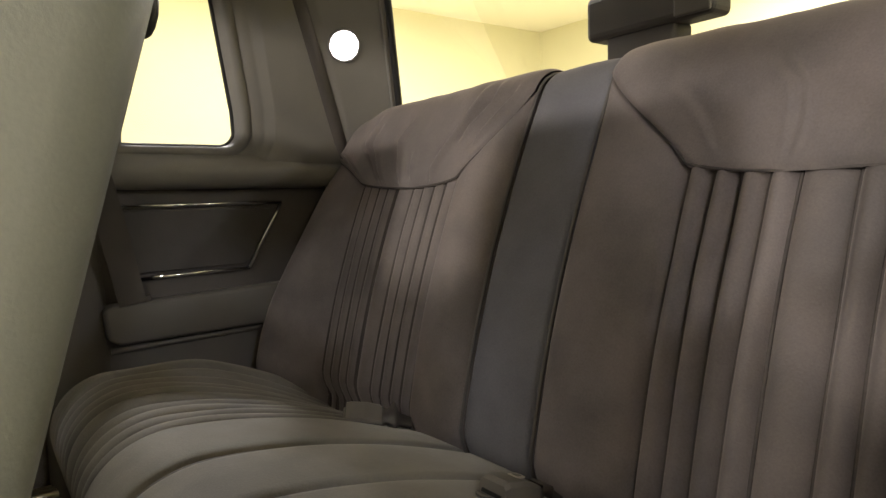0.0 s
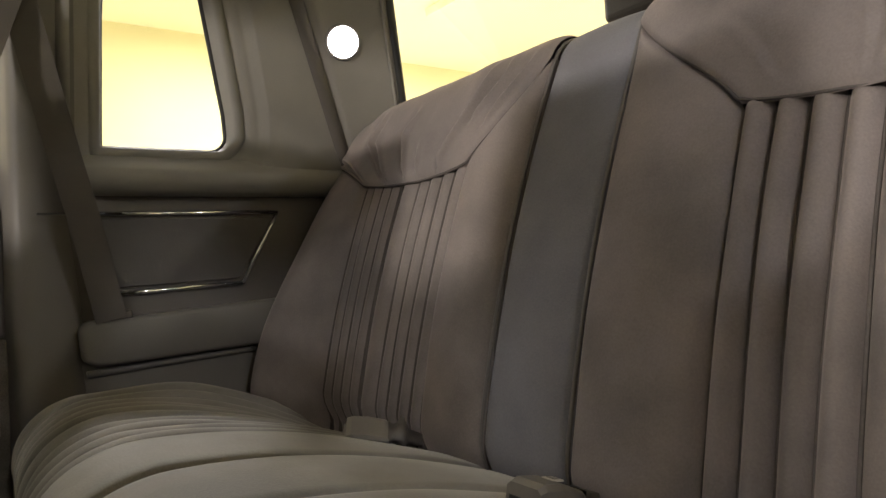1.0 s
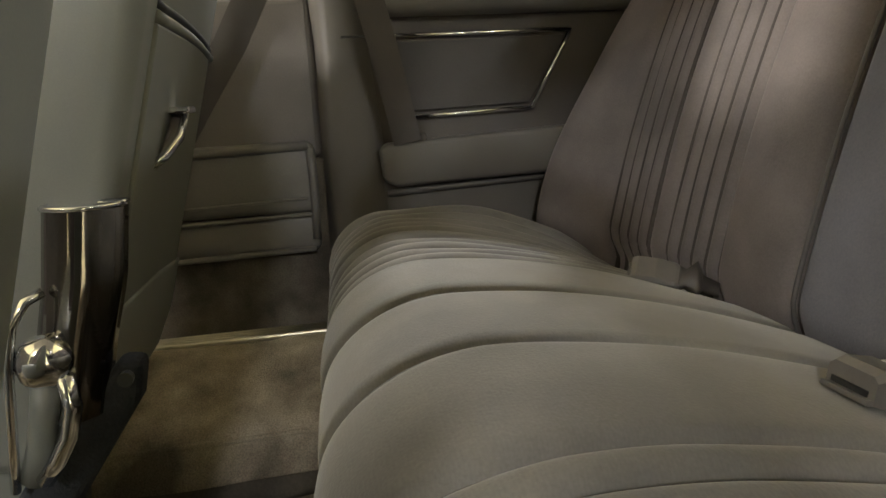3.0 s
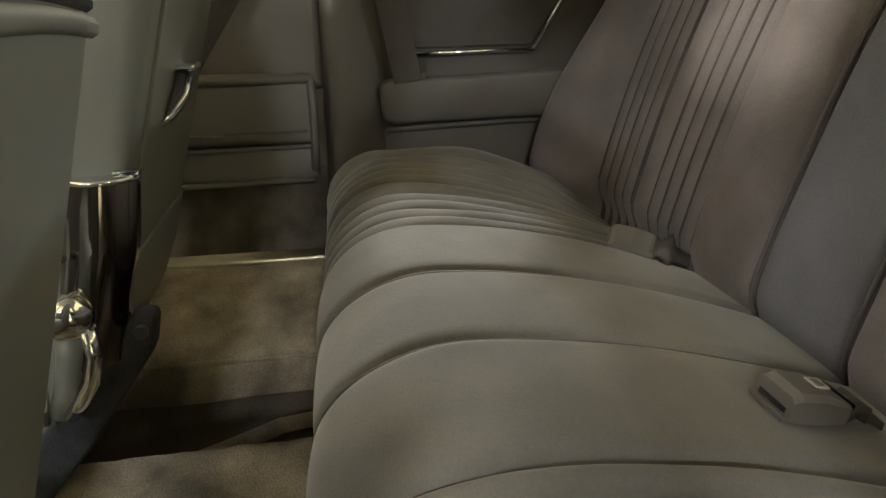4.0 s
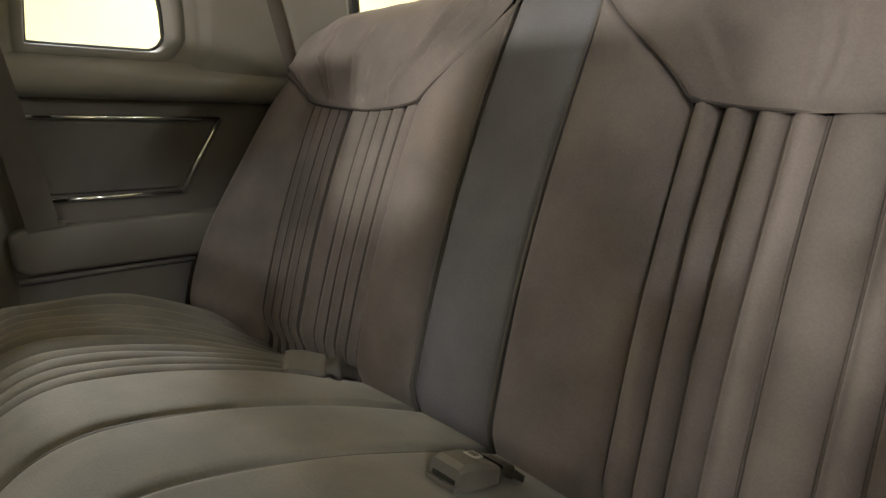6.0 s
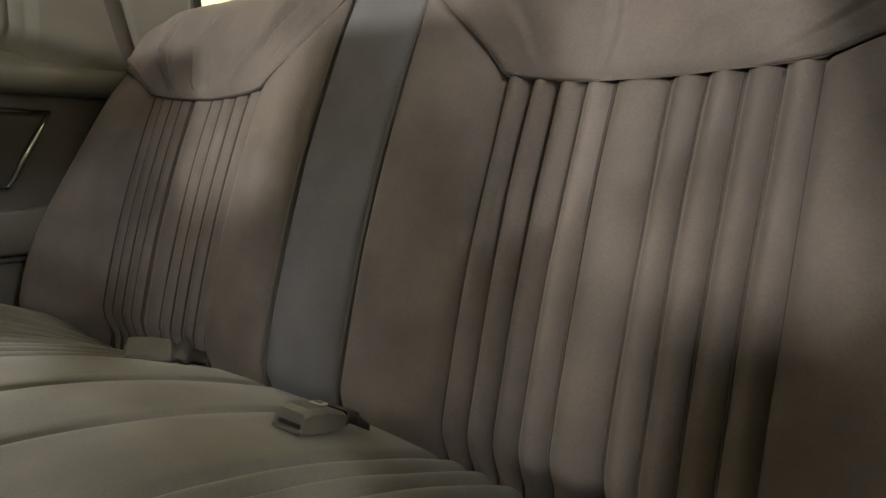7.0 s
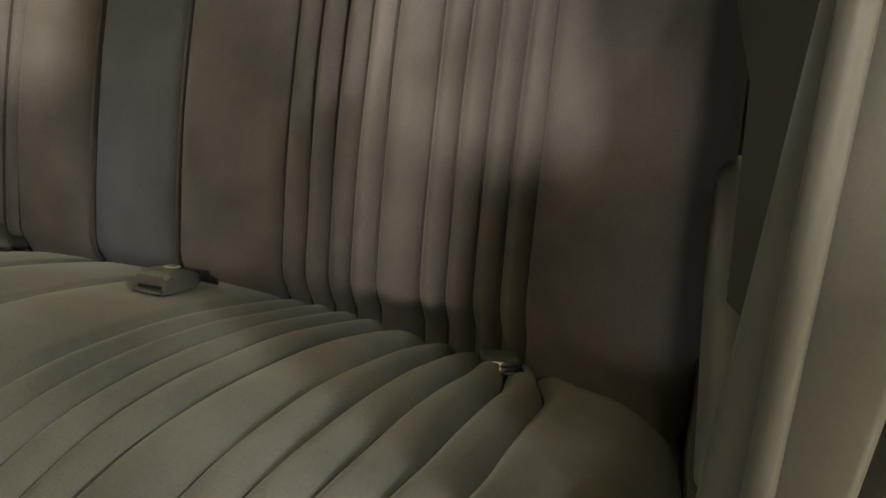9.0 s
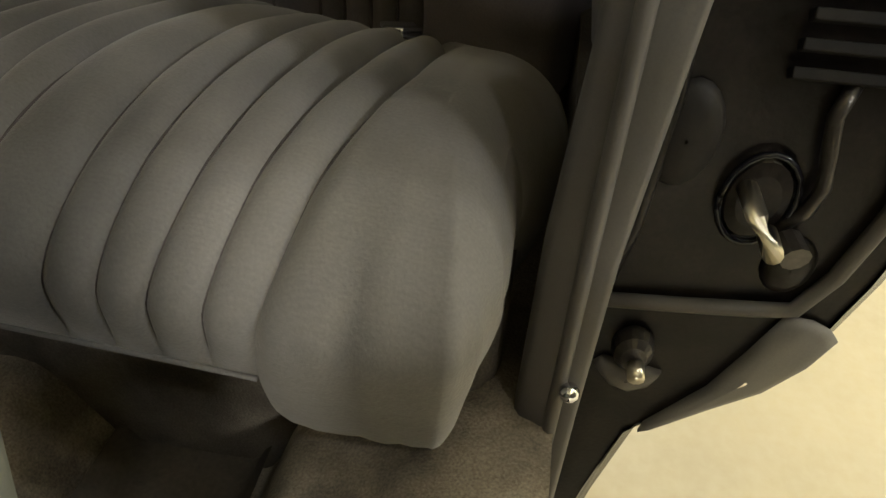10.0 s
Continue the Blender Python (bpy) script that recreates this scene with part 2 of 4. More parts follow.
def seam(seams, k, s, sg):
    """A stitched seam wanders a little on its way."""
    return seams[k] + ((0.001 if sg == 1 else 0.0025) * noise.noise((k * 7.1, s * 5, sg * 3.0)) if 0 < k < 9 else 0.0)


END = 1.065


def inner_edge(s):
    return lerp(S[0], W_STRIP + 0.002, smoothstep(ROLL_Z, 0.945, s) * 0.35 + 0.65 * min(1, max(0, (s - ROLL_Z) / 0.125)))


def outer_edge(s):
    return lerp(S[9], HALF, min(1, max(0, (s - ROLL_Z) / 0.085)))


def roll_bottom(x):
    a = min(1, max(0, (abs(x) - S[0]) / (S[9] - S[0])))
    return ROLL_Z - 0.013 * math.sin(math.pi * min(1, a * 1.25 if a < 0.4 else 0.5 + (a - 0.4) / 1.2)) ** 0.7


def build_backrest(bench):
    backrest = tagged(new("backrest"), "tall pleated grey-brown velour backrest")
    backrest.parent = bench

    def strip(a, b):
        x, s = lerp(-W_STRIP, W_STRIP, a), lerp(BOT, END, b)
        d = min(a, 1 - a) * 2 * W_STRIP
        return back_point(x, s, 0.004 * math.sin(math.pi * a) ** 0.5 + groove(d, 0.011, 0.010) + 0.001 * noise.noise((x * 15, s * 9, 3)))
    sheet("centre_strip", strip, 24, 60, M_STRIP, backrest, "smooth blue-grey centre strip")
    for sg in (1, -1):
        def inner(a, b):
            s = lerp(BOT, 0.944, b)
            x1 = inner_edge(s)
            x = lerp(W_STRIP, x1, a)
            d = min(a, 1 - a) * (x1 - W_STRIP)
            wrinkle = 0.003 * noise.noise((sg * x * 9, s * 6, 1.3))
            return back_point(sg * x, s, 0.011 * math.sin(math.pi * a) ** 0.5 + groove(d, 0.012, 0.011) + wrinkle)
        sheet("inner_panel", inner, 24, 50, M_VELOUR, backrest, flip=sg < 0)
        for k in range(9):
            wide = k == 4

            def pleat(a, b, k=k, wide=wide):
                s0 = lerp(BOT, ROLL_Z, b)
                x = lerp(seam(S, k, s0, sg), seam(S, k + 1, s0, sg), a)
                s = lerp(BOT, roll_bottom(x) + 0.030, b)
                puff = 0.0138 * (1 - abs(2 * a - 1) ** 2.0) ** 0.85 if sg > 0 else 0.0205 * (1 - abs(2 * a - 1) ** 2.0) ** 0.70
                top = 1 - 0.75 * smoothstep(0.94, 1.0, b)
                low = smoothstep(0.06, 0.16, b)
                dent = 0.0025 * noise.noise((k * 3.1, s * 9, sg * 4)) * math.sin(math.pi * a)
                return back_point(sg * x, s, (-0.0125 if sg > 0 else -0.018) + puff * top * (0.5 + 0.5 * low) + dent)
            sheet("pleat", pleat, 10 if not wide else 14, 44, M_VELOUR, backrest, flip=sg < 0)
        # dark rods laid in the pleat valleys in place of their shade
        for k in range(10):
            part("valley_shade_rod", tube_bm([back_point(sg * seam(S, k, s, sg), s, -0.0080 if sg > 0 else -0.0135) for s in [BOT + 0.02 + (ROLL_Z - 0.004 - BOT - 0.02) * i / 40 for i in range(41)]], 0.0048 if sg > 0 else 0.0018, 6), M_SEAM_SHADE if sg > 0 else M_SOFT_SEAM_SHADE, backrest, smooth=True)

        def bolster(a, b):
            s = lerp(BOT, 0.905, b)
            x0 = outer_edge(s)
            x = lerp(x0, HALF, a)
            return back_point(sg * x, s, 0.012 * math.sin(math.pi * min(1, a * 1.2)) ** 0.5 * (1 - b ** 6) + groove(a * (HALF - x0), 0.013, 0.009) + 0.003 * noise.noise((sg * x * 8, s * 7, 5)))
        sheet("bolster", bolster, 24, 44, M_VELOUR, backrest, flip=sg < 0)

        def roll(a, b):
            s = lerp(ROLL_Z, END, b)
            x0, x1 = inner_edge(s), outer_edge(s)
            x = lerp(x0, x1, a)
            s -= (ROLL_Z - roll_bottom(lerp(S[0], S[9], a))) * (1 - b)
            d = min(a * (x1 - x0), (1 - a) * (x1 - x0) if b < 0.35 else 1, b * (END - ROLL_Z))
            puff = (0.013 * (1 - (1 - min(1, b * 2.2)) ** 2) ** 0.75 + 0.006) * math.sin(math.pi * min(1, max(0, a * 0.9 + 0.05))) ** 0.4
            fold = 0.0
            for c, w, m, lo, hi in ((0.93, 0.012, 0.8, 0.04, 0.40), (0.705, 0.009, 1.0, 0.03, 0.55), (0.665, 0.008, 0.7, 0.02, 0.50), (0.50, 0.010, 0.9, 0.03, 0.50), (0.385, 0.009, 0.5, 0.03, 0.22), (0.21, 0.011, 1.3, 0.02, 0.60), (0.15, 0.010, 0.8, 0.25, 0.62), (0.075, 0.010, 0.8, 0.20, 0.55)):
                c = c if sg > 0 else 1.02 - 0.94 * c
                at = c - 0.05 * (b - 0.25) * (0.8 + 0.4 * math.sin(c * 40)) + 0.006 * math.sin(b * 14 + c * 30)
                u = (a - at) / (1.5 * w)
                fold += (0.0085 if sg > 0 else 0.0018) * m * (math.exp(-(u + 0.9) ** 2) - 1.0 * math.exp(-(u - 0.6) ** 2)) * smoothstep(lo, lo + 0.08, b) * (1 - smoothstep(hi - 0.12, hi + 0.06, b))
            return back_point(sg * x, s, puff + fold + groove(d, 0.014, 0.004) + 0.004 * noise.noise((sg * x * 14, s * 9, 8)))
        sheet("head_roll", roll, 220, 44, M_VELOUR, backrest, "gathered padded head roll", flip=sg < 0)
        # stitched edge of the head roll; its dark rod also stands in for seam shade
        rim = [(inner_edge(s), s) for s in [lerp(0.943, ROLL_Z + 0.004, i / 16) for i in range(17)]]
        rim += [(x, roll_bottom(x) + 0.002) for x in [lerp(S[0], S[9], i / 30) for i in range(31)]]
        rim += [(outer_edge(s), s) for s in [lerp(ROLL_Z + 0.004, 0.900, i / 12) for i in range(13)]]
        part("roll_seam_shade", tube_bm([back_point(sg * x, s, 0.0015) for x, s in rim], 0.0024 if sg > 0 else 0.0018, 6), M_SEAM_SHADE if sg > 0 else M_SOFT_SEAM_SHADE, backrest, smooth=True)
        # piping beside the centre strip
        part("piping", tube_bm([back_point(sg * (W_STRIP + 0.001), lerp(BOT, 1.04, i / 40), 0.001) for i in range(41)], 0.0026), M_PIPING, backrest, smooth=True)
    # added dark sheet behind the panels, stops light leaking through the seams
    def backing(a, b):
        return back_point(lerp(-HALF, HALF, a), lerp(BOT - 0.05, END, b), -0.03)
    sheet("frame", backing, 40, 24, M_DARKCARPET, backrest)
    return backrest


def cushion_base(x, s):
    """Top of the seat cushion: s runs forwards from the crease, over the front and down to the hem."""
    ax = abs(x)
    crease = 0.422 - 0.037 * min(1.0, (ax / 0.45) ** 2)
    if s <= 0.43:
        y = -0.06 + 0.42 * s / 0.43
        z = crease + (0.512 - crease) * (1 - (1 - max(0.0, y + 0.02) / 0.38) ** 1.65)
    else:
        a = min((s - 0.43) / 0.13, 1.6)
        y = 0.36 + (0.118 - 0.04 * x) * math.sin(a)
        z = 0.512 - 0.088 * (1 - math.cos(a))
        if s > 0.638:
            y -= 0.12 * (s - 0.638) + 1.2 * (s - 0.638) ** 2
            z -= 0.95 * (s - 0.638)
    z -= 0.008 * (ax / HALF) ** 2
    z -= 0.050 * max(0.0, (ax - 0.585) / 0.085) ** 2 * smoothstep(0.03, 0.30, y) * (1 - 0.85 * smoothstep(0.48, 0.69, s))
    z += (0.026 if x > 0 else -0.012) * smoothstep(0.46, 0.62, ax) * smoothstep(-0.05, 0.06, y) * (1 - smoothstep(0.18, 0.36, y))
    y -= 0.040 * max(0.0, (ax - 0.57) / 0.115) ** 2 * smoothstep(0.28, 0.45, y)
    taper = 0.085 * max(0.0, (ax - 0.53) / 0.155) ** 1.4 * smoothstep(0.42, 0.69, s)
    return Vector((off_centre(x) - math.copysign(taper, x), y, z))


def cushion_seam(k, s, sg):
    """The cushion's seams fan out on top and draw in towards the hem."""
    x = seam(C_S, k, s, sg + 5)
    x += 0.032 * (k / 9) ** 3 * smoothstep(0.05, 0.2, s) * (1 - 0.8 * smoothstep(0.36, 0.52, s))
    return x - 0.036 * min(1.0, k / 5 + 0.35) * smoothstep(0.45, 0.72, s)


def cushion_point(x, s, out):
    e = 0.004
    n = (cushion_base(x + e, s) - cushion_base(x - e, s)).cross(cushion_base(x, s + e) - cushion_base(x, s - e))
    n.normalize()
    return cushion_base(x, s) + n * out


C_END = 0.700
C_HALF = 0.685
C_S = [S[0] + 1.07 * (v - S[0]) for v in S]


SPINE = 0.60


def end_panel(cushion, sg):
    """Plain end of the cushion: flat beside the last seam, then rolled over the front, the corner and the side."""
    path = [("front", i / 10) for i in range(10)] + [("corner", i / 14) for i in range(15)] + [("side", i / 28) for i in range(29)]
    rows = []
    for where, f in path:
        row = []
        for i in range(10):
            g = i / 10
            if where == "side":
                s = 0.43 * (1 - f)
                x0 = cushion_seam(9, s, sg)
                x = lerp(x0, SPINE, g)
            else:
                s = 0.43
                x0 = cushion_seam(9, s, sg)
                x = lerp(x0, SPINE, f if where == "front" else 1.0)
            row.append(cushion_point(sg * x, s, groove(x - x0, 0.012, 0.0095) + 0.003 * smoothstep(0, 0.02, x - x0)))
        for i in range(51):
            s, over = 0.43 + 0.27 * min(1.0, i / 44), max(0.0, i - 44) / 6
            a = min((s - 0.43) / 0.13, 1.6)
            reach, drop = math.sin(a), 0.088 * (1 - math.cos(a))
            tuck = 0.018 * over + 0.022 * over ** 3
            if s > 0.638:
                tuck += 0.12 * (s - 0.638) + 1.2 * (s - 0.638) ** 2
                drop += 0.95 * (s - 0.638)
            drop += 0.086 * over
            turn = {"front": 0.0, "corner": f, "side": 1.0}[where] * math.pi / 2
            x0 = cushion_seam(9, s, sg)
            x = lerp(x0, SPINE, f) if where == "front" else SPINE
            base = cushion_base(sg * x, 0.43 * (1 - f) if where == "side" else 0.43)
            near = x - x0 if where == "front" else 1.0
            fore, aside = 0.118 - 0.04 * sg * SPINE, 0.050 + 0.036 * (smoothstep(0.0, 0.35, f) if where == "side" else 0.0)
            puff = 0.003 * smoothstep(0, 0.02, near) + groove(near, 0.012, 0.0095) * (1 - 0.6 * smoothstep(0.62, 0.70, s))
            folds = 0.0035 * noise.noise((sg * 3.0 + turn * 4.2, s * 5, f * 4.0)) + 0.0028 * noise.noise((turn * 9 + f * 6 * (where == "front"), s * 3, 2.0 * sg)) * smoothstep(0.5, 0.62, s)
            swell = (puff + folds) * math.sin(a) - tuck
            px = off_centre(sg * x) if where != "front" else base.x
            # a squarish corner: the front and the side meet in a soft point
            si, co = math.sin(turn) ** 0.55, math.cos(turn) ** 0.55
            row.append(Vector((px + sg * (aside * reach * si + swell * math.sin(turn)), base.y + fore * reach * co + swell * math.cos(turn), base.z - drop + puff * math.cos(a))))
        rows.append(row)
    panel = rings_bm(rows, closed=False)
    bmesh.ops.remove_doubles(panel, verts=panel.verts, dist=0.0005)
    part("end_panel", panel, M_CUSHION, cushion, "plain padded cushion end", smooth=True)


def build_cushion(bench):
    cushion = tagged(new("seat_cushion"), "wide grey-brown velour seat cushion with pleats")
    cushion.parent = bench

    def strip(a, b):
        x, s = lerp(-W_STRIP, W_STRIP, a), lerp(0, C_END, b)
        d = min(a, 1 - a) * 2 * W_STRIP
        return cushion_point(x, s, 0.004 * math.sin(math.pi * a) ** 0.5 + groove(d, 0.010, 0.011) + 0.002 * noise.noise((x * 8, s * 8, 2)))
    sheet("centre_panel", strip, 24, 56, M_CUSHION, cushion, flip=True)
    for sg in (1, -1):
        def inner(a, b):
            s = lerp(0, C_END, b)
            x0 = cushion_seam(0, s, sg)
            x = lerp(W_STRIP, x0, a)
            d = min(a, 1 - a) * (x0 - W_STRIP)
            return cushion_point(sg * x, s, 0.0055 * math.sin(math.pi * a) ** 0.5 * (1 - 0.6 * smoothstep(0.94, 1, b)) + groove(d, 0.009, 0.011) + 0.002 * noise.noise((sg * x * 8, s * 8, 4)))
        sheet("inner_panel", inner, 24, 60, M_CUSHION, cushion, flip=sg > 0)
        for k in range(9):
            def pleat(a, b, k=k):
                s = lerp(0, C_END, b)
                x = lerp(cushion_seam(k, s, sg), cushion_seam(k + 1, s, sg), a)
                puff = (0.0150 if sg > 0 else 0.0195) * (1 - abs(2 * a - 1) ** 2.2) ** 0.72
                flat = 1 - 0.66 * smoothstep(0.50, 0.76, b)
                dent = 0.002 * noise.noise((k * 3.1, s * 9, sg * 4)) * math.sin(math.pi * a)
                return cushion_point(sg * x, s, lerp((-0.0125 if sg > 0 else -0.0165) + 0.012 * (1 - flat) + puff * flat, -0.005, smoothstep(0.955, 1.0, b)) + dent)
            sheet("pleat", pleat, 12 if k != 4 else 16, 60, M_CUSHION, cushion, flip=sg > 0)

        end_panel(cushion, sg)
        # the cushion's valley shade, again put in as darker rods
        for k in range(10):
            part("valley_shade_rod", tube_bm([cushion_point(sg * cushion_seam(k, s, sg), s, (-0.0095 if sg > 0 else -0.0125) + 0.0035 * smoothstep(0.38, 0.5, s)) for s in [0.03 + 0.655 * i / 50 for i in range(51)]], 0.0020 if sg > 0 else 0.0013, 6), M_SEAM_SHADE if sg > 0 else M_SOFT_SEAM_SHADE, cushion, smooth=True)
        part("piping", tube_bm([cushion_point(sg * W_STRIP, lerp(0.02, C_END, i / 50), -0.004) for i in range(51)], 0.0024), M_PIPING, cushion, smooth=True)

    def band(a, b):
        x = lerp(-0.50, 0.50, a)
        p = cushion_point(x, C_END - 0.002, -0.009)
        return p + Vector((0, -0.050 * b - 0.022 * b ** 3, -0.078 * b))
    sheet("hem_band", band, 120, 8, M_CUSHION, cushion, "plain velour hem band")
    part("hem_seam", tube_bm([cushion_point(lerp(-0.50, 0.50, i / 120), C_END - 0.001, -0.003) for i in range(121)], 0.0022, 6), M_CUSHION, cushion, smooth=True)
    # widened so that its dark carpet stands in for shade beside the pillar
    part("base", box_bm(-0.655, 0.655, -0.08, 0.400, 0.05, 0.375, 0.03), M_DARKCARPET, cushion, "dark carpeted seat base widened over the shaded end gaps")
    return cushion


bench = thing("rear_bench_seat", "grey-brown pleated velour rear bench seat with blue-grey centre strip", "car seat")
build_backrest(bench)
build_cushion(bench)


# ---- side trim, doors and pillars ----
def tumble(z):
    """How far the glass and pillars lean inwards above the belt line."""
    return -0.28 * max(0.0, z - 0.87)


def window_outline(grow=0.0):
    """The quarter window in (y, z), counted round from the lower front corner."""
    g = grow
    pts = [(0.296 + g, 0.890 - g), (0.20, 0.890 - g)]
    pts += [(0.108 + (0.032 + g) * math.cos(radians(a)), 0.922 + (0.032 + g) * math.sin(radians(a))) for a in (-90, -103, -116, -129, -142, -155, -168)]
    pts += [(0.083 - g, 0.96), (0.143 - g, 1.20), (0.165 - g, 1.245 + g), (0.29 + g, 1.245 + g), (0.296 + g, 1.10)]
    return pts


def mirrored(bm, sg):
    bmesh.ops.scale(bm, vec=(sg, 1, 1), verts=bm.verts)
    return bm


def fine_loop(pts, n=4):
    """The loop pts with n steps on each side."""
    out = []
    for p, q in zip(pts, pts[1:] + pts[:1]):
        out += [tuple(lerp(a, b, i / n) for a, b in zip(p, q)) for i in range(n)]
    return out


def round_at(centre, loop, angles):
    """Where rays from centre at the given angles leave the closed loop."""
    out = []
    for ang in angles:
        d, best = (math.cos(ang), math.sin(ang)), None
        for p, q in zip(loop, loop[1:] + loop[:1]):
            ex, ez = q[0] - p[0], q[1] - p[1]
            det = ex * d[1] - ez * d[0]
            if abs(det) < 1e-9:
                continue
            px, pz = p[0] - centre[0], p[1] - centre[1]
            t, u = (ex * pz - ez * px) / det, (d[0] * pz - d[1] * px) / det
            if t > 0 and -1e-6 <= u <= 1 + 1e-6 and (best is None or t > best):
                best = t
        out.append((centre[0] + best * d[0], centre[1] + best * d[1]))
    return out


def rear_front_edge(z):
    return -0.122 + 0.446 * (z - 0.951)


def quarter_trim(sg):
    """Moulded trim beside the rear seat; sg +1 the passenger side, -1 the other."""
    quarter = thing("quarter_trim", "grey moulded plastic quarter trim panel with armrest beside rear seat", "trim panel", "quarter trims")
    mx = lambda bm: mirrored(bm, sg)
    outer = [(0.345, 0.812), (rear_front_edge(0.812), 0.812), (rear_front_edge(1.30), 1.30), (0.345, 1.30)]
    centre = (0.19, 1.06)
    angles = sorted([radians(a) for a in range(0, 360, 3)] + [math.atan2(z - centre[1], y - centre[0]) % (2 * math.pi) for y, z in outer])
    loops = []
    for grow, x in ((None, 0.668), (0.068, 0.668), (0.064, 0.6695), (0.050, 0.679), (0.044, 0.681), (0.0235, 0.6815), (0.022, 0.6845), (0.020, 0.6845), (0.0185, 0.6815), (0.006, 0.684), (0.002, 0.688), (-0.002, 0.735)):
        pts = round_at(centre, outer if grow is None else window_outline(grow), angles)
        loops.append([(sg * (x + tumble(z)), y, z) for y, z in pts])
    part("window_surround", rings_bm(loops), M_PILLAR, quarter, "light grey window surround", smooth=True)
    seal = [Vector((sg * (0.728 + tumble(z)), y, z)) for y, z in fine_loop(window_outline(-0.001))]
    part("window_seal", tube_bm(seal + [seal[0]], 0.0055), M_BLACK, quarter, "black rubber window seal", smooth=True)
    # raised dark strip that gives the recessed joint its shade by colour
    rows = []
    for i in range(13):
        z = lerp(0.86, 1.29, i / 12)
        rows.append([(sg * (0.668 + tumble(z) - lift), rear_front_edge(z) + d - 0.008, z) for d, lift in ((0.0, -0.001), (0.003, 0.004), (0.016, 0.0055), (0.029, 0.004), (0.032, -0.001))])
    part("recess_shade_strip", rings_bm(rows, closed=False), M_BAND, quarter, "raised dark strip standing in for the shaded trim joint", smooth=True)
    # ledge under the window
    prof = [(0.690, 0.874), (0.681, 0.873), (0.655, 0.851), (0.652, 0.847), (0.651, 0.842), (0.651, 0.828), (0.658, 0.816), (0.672, 0.808), (0.71, 0.806)]
    part("ledge", rings_bm([[(sg * x, y, z) for x, z in prof] for y in (0.345, 0.2, 0.05, -0.03, -0.12, -0.22)], closed=False), M_PILLAR, quarter, "rounded ledge below the window", smooth=True)
    part("upper_band", mx(box_bm(0.698, 0.74, -0.24, 0.36, 0.585, 0.812, 0.004)), M_BAND, quarter, "dark recessed vinyl band")
    insert = part("insert", mx(prism_bm([(0.325, 0.768), (0.002, 0.768), (0.072, 0.654), (0.30, 0.650)], 0.691, 0.702, 0.002)), M_DARK, quarter, "dark smooth insert with chrome frame")
    for a, b in (((0.33, 0.776), (-0.008, 0.777)), ((-0.008, 0.777), (0.067, 0.645)), ((0.067, 0.645), (0.305, 0.640))):
        bm = tube_bm([(0.0, a[0], a[1]), (0.0, lerp(a[0], b[0], 0.5), lerp(a[1], b[1], 0.5)), (0.0, b[0], b[1])], 0.0042, 10)
        for v in bm.verts:
            v.co.x = 0.692 + v.co.x * 0.8
        part("chrome_strip", mx(bm), M_CHROME, insert, "thin chrome strip", smooth=True)
    part("armrest", mx(prism_bm([(0.346, 0.588), (0.334, 0.599), (0.0, 0.612), (-0.10, 0.612), (-0.10, 0.532), (0.0, 0.532), (0.322, 0.524), (0.342, 0.536)], 0.664, 0.74, 0.015, 4)), M_TRIM, quarter, "padded grey armrest", smooth=True)
    part("lower_panel", mx(box_bm(0.690, 0.74, -0.12, 0.36, 0.22, 0.590, 0.006)), M_TRIM, quarter)
    quarter.location = (0.018 * min(0, sg), 0.008, 0.013)
    part("lip", mx(tube_bm([(0.686, 0.335, 0.512), (0.686, 0.15, 0.519), (0.686, -0.05, 0.525)], 0.006)), M_TRIM, quarter, smooth=True)


def lock_pillar(sg):
    """Trim of the door pillar in front of the quarter trim, with the door's rubber strip."""
    pillar = thing("lock_pillar_trim", "grey plastic pillar trim between door and quarter window", "pillar trim", "pillar trims")
    shape = ((0.715, 0.336), (0.697, 0.338), (0.685, 0.345), (0.678, 0.360), (0.671, 0.385), (0.664, 0.404), (0.665, 0.414), (0.671, 0.420), (0.686, 0.424), (0.693, 0.427), (0.710, 0.428), (0.722, 0.430), (0.728, 0.427), (0.730, 0.418), (0.730, 0.398))
    if sg > 0:
        shape = ((0.715, 0.336), (0.697, 0.338), (0.685, 0.345), (0.676, 0.360), (0.668, 0.385), (0.663, 0.408), (0.663, 0.424), (0.669, 0.434), (0.684, 0.440), (0.705, 0.444), (0.728, 0.450), (0.742, 0.454), (0.790, 0.456))
    else:
        shape = tuple((0.669 + (x - 0.664) * 0.70, y) for x, y in shape)
    rows = [[(sg * (x + tumble(z) + 0.06 * min(0.4, max(0, z - 0.42)) * (0.86 > z)), y, z) for x, y in shape] for z in (0.02, 0.18, 0.30, 0.45, 0.60, 0.70, 0.78, 0.87, 0.95, 1.05, 1.15, 1.28)]
    part("cover", rings_bm(rows, closed=False), M_TRIM, pillar, smooth=True)
    if sg < 0:
        part("rubber_strip", tube_bm([(sg * (0.700 - 0.003 * (sg < 0) + tumble(z)), 0.430 - 0.003 * (sg < 0), z) for z in (0.02, 0.2, 0.4, 0.6, 0.8, 0.9, 1.0, 1.1, 1.25)], 0.0055, 10), M_TRIM, pillar, "grey rubber door strip", smooth=True)
    part("joint", mirrored(box_bm(0.658, 0.668, 0.362, 0.405, 0.786, 0.789), sg), M_BLACK, pillar, "dark joint line")
    bm = bmesh.new()
    bmesh.ops.create_uvsphere(bm, u_segments=14, v_segments=8, radius=0.0075, matrix=Matrix.Translation((sg * (0.712 - 0.008 * (sg < 0)), 0.434, 0.335)))
    part("screw", bm, M_CHROME, pillar, "bright round screw head", smooth=True)


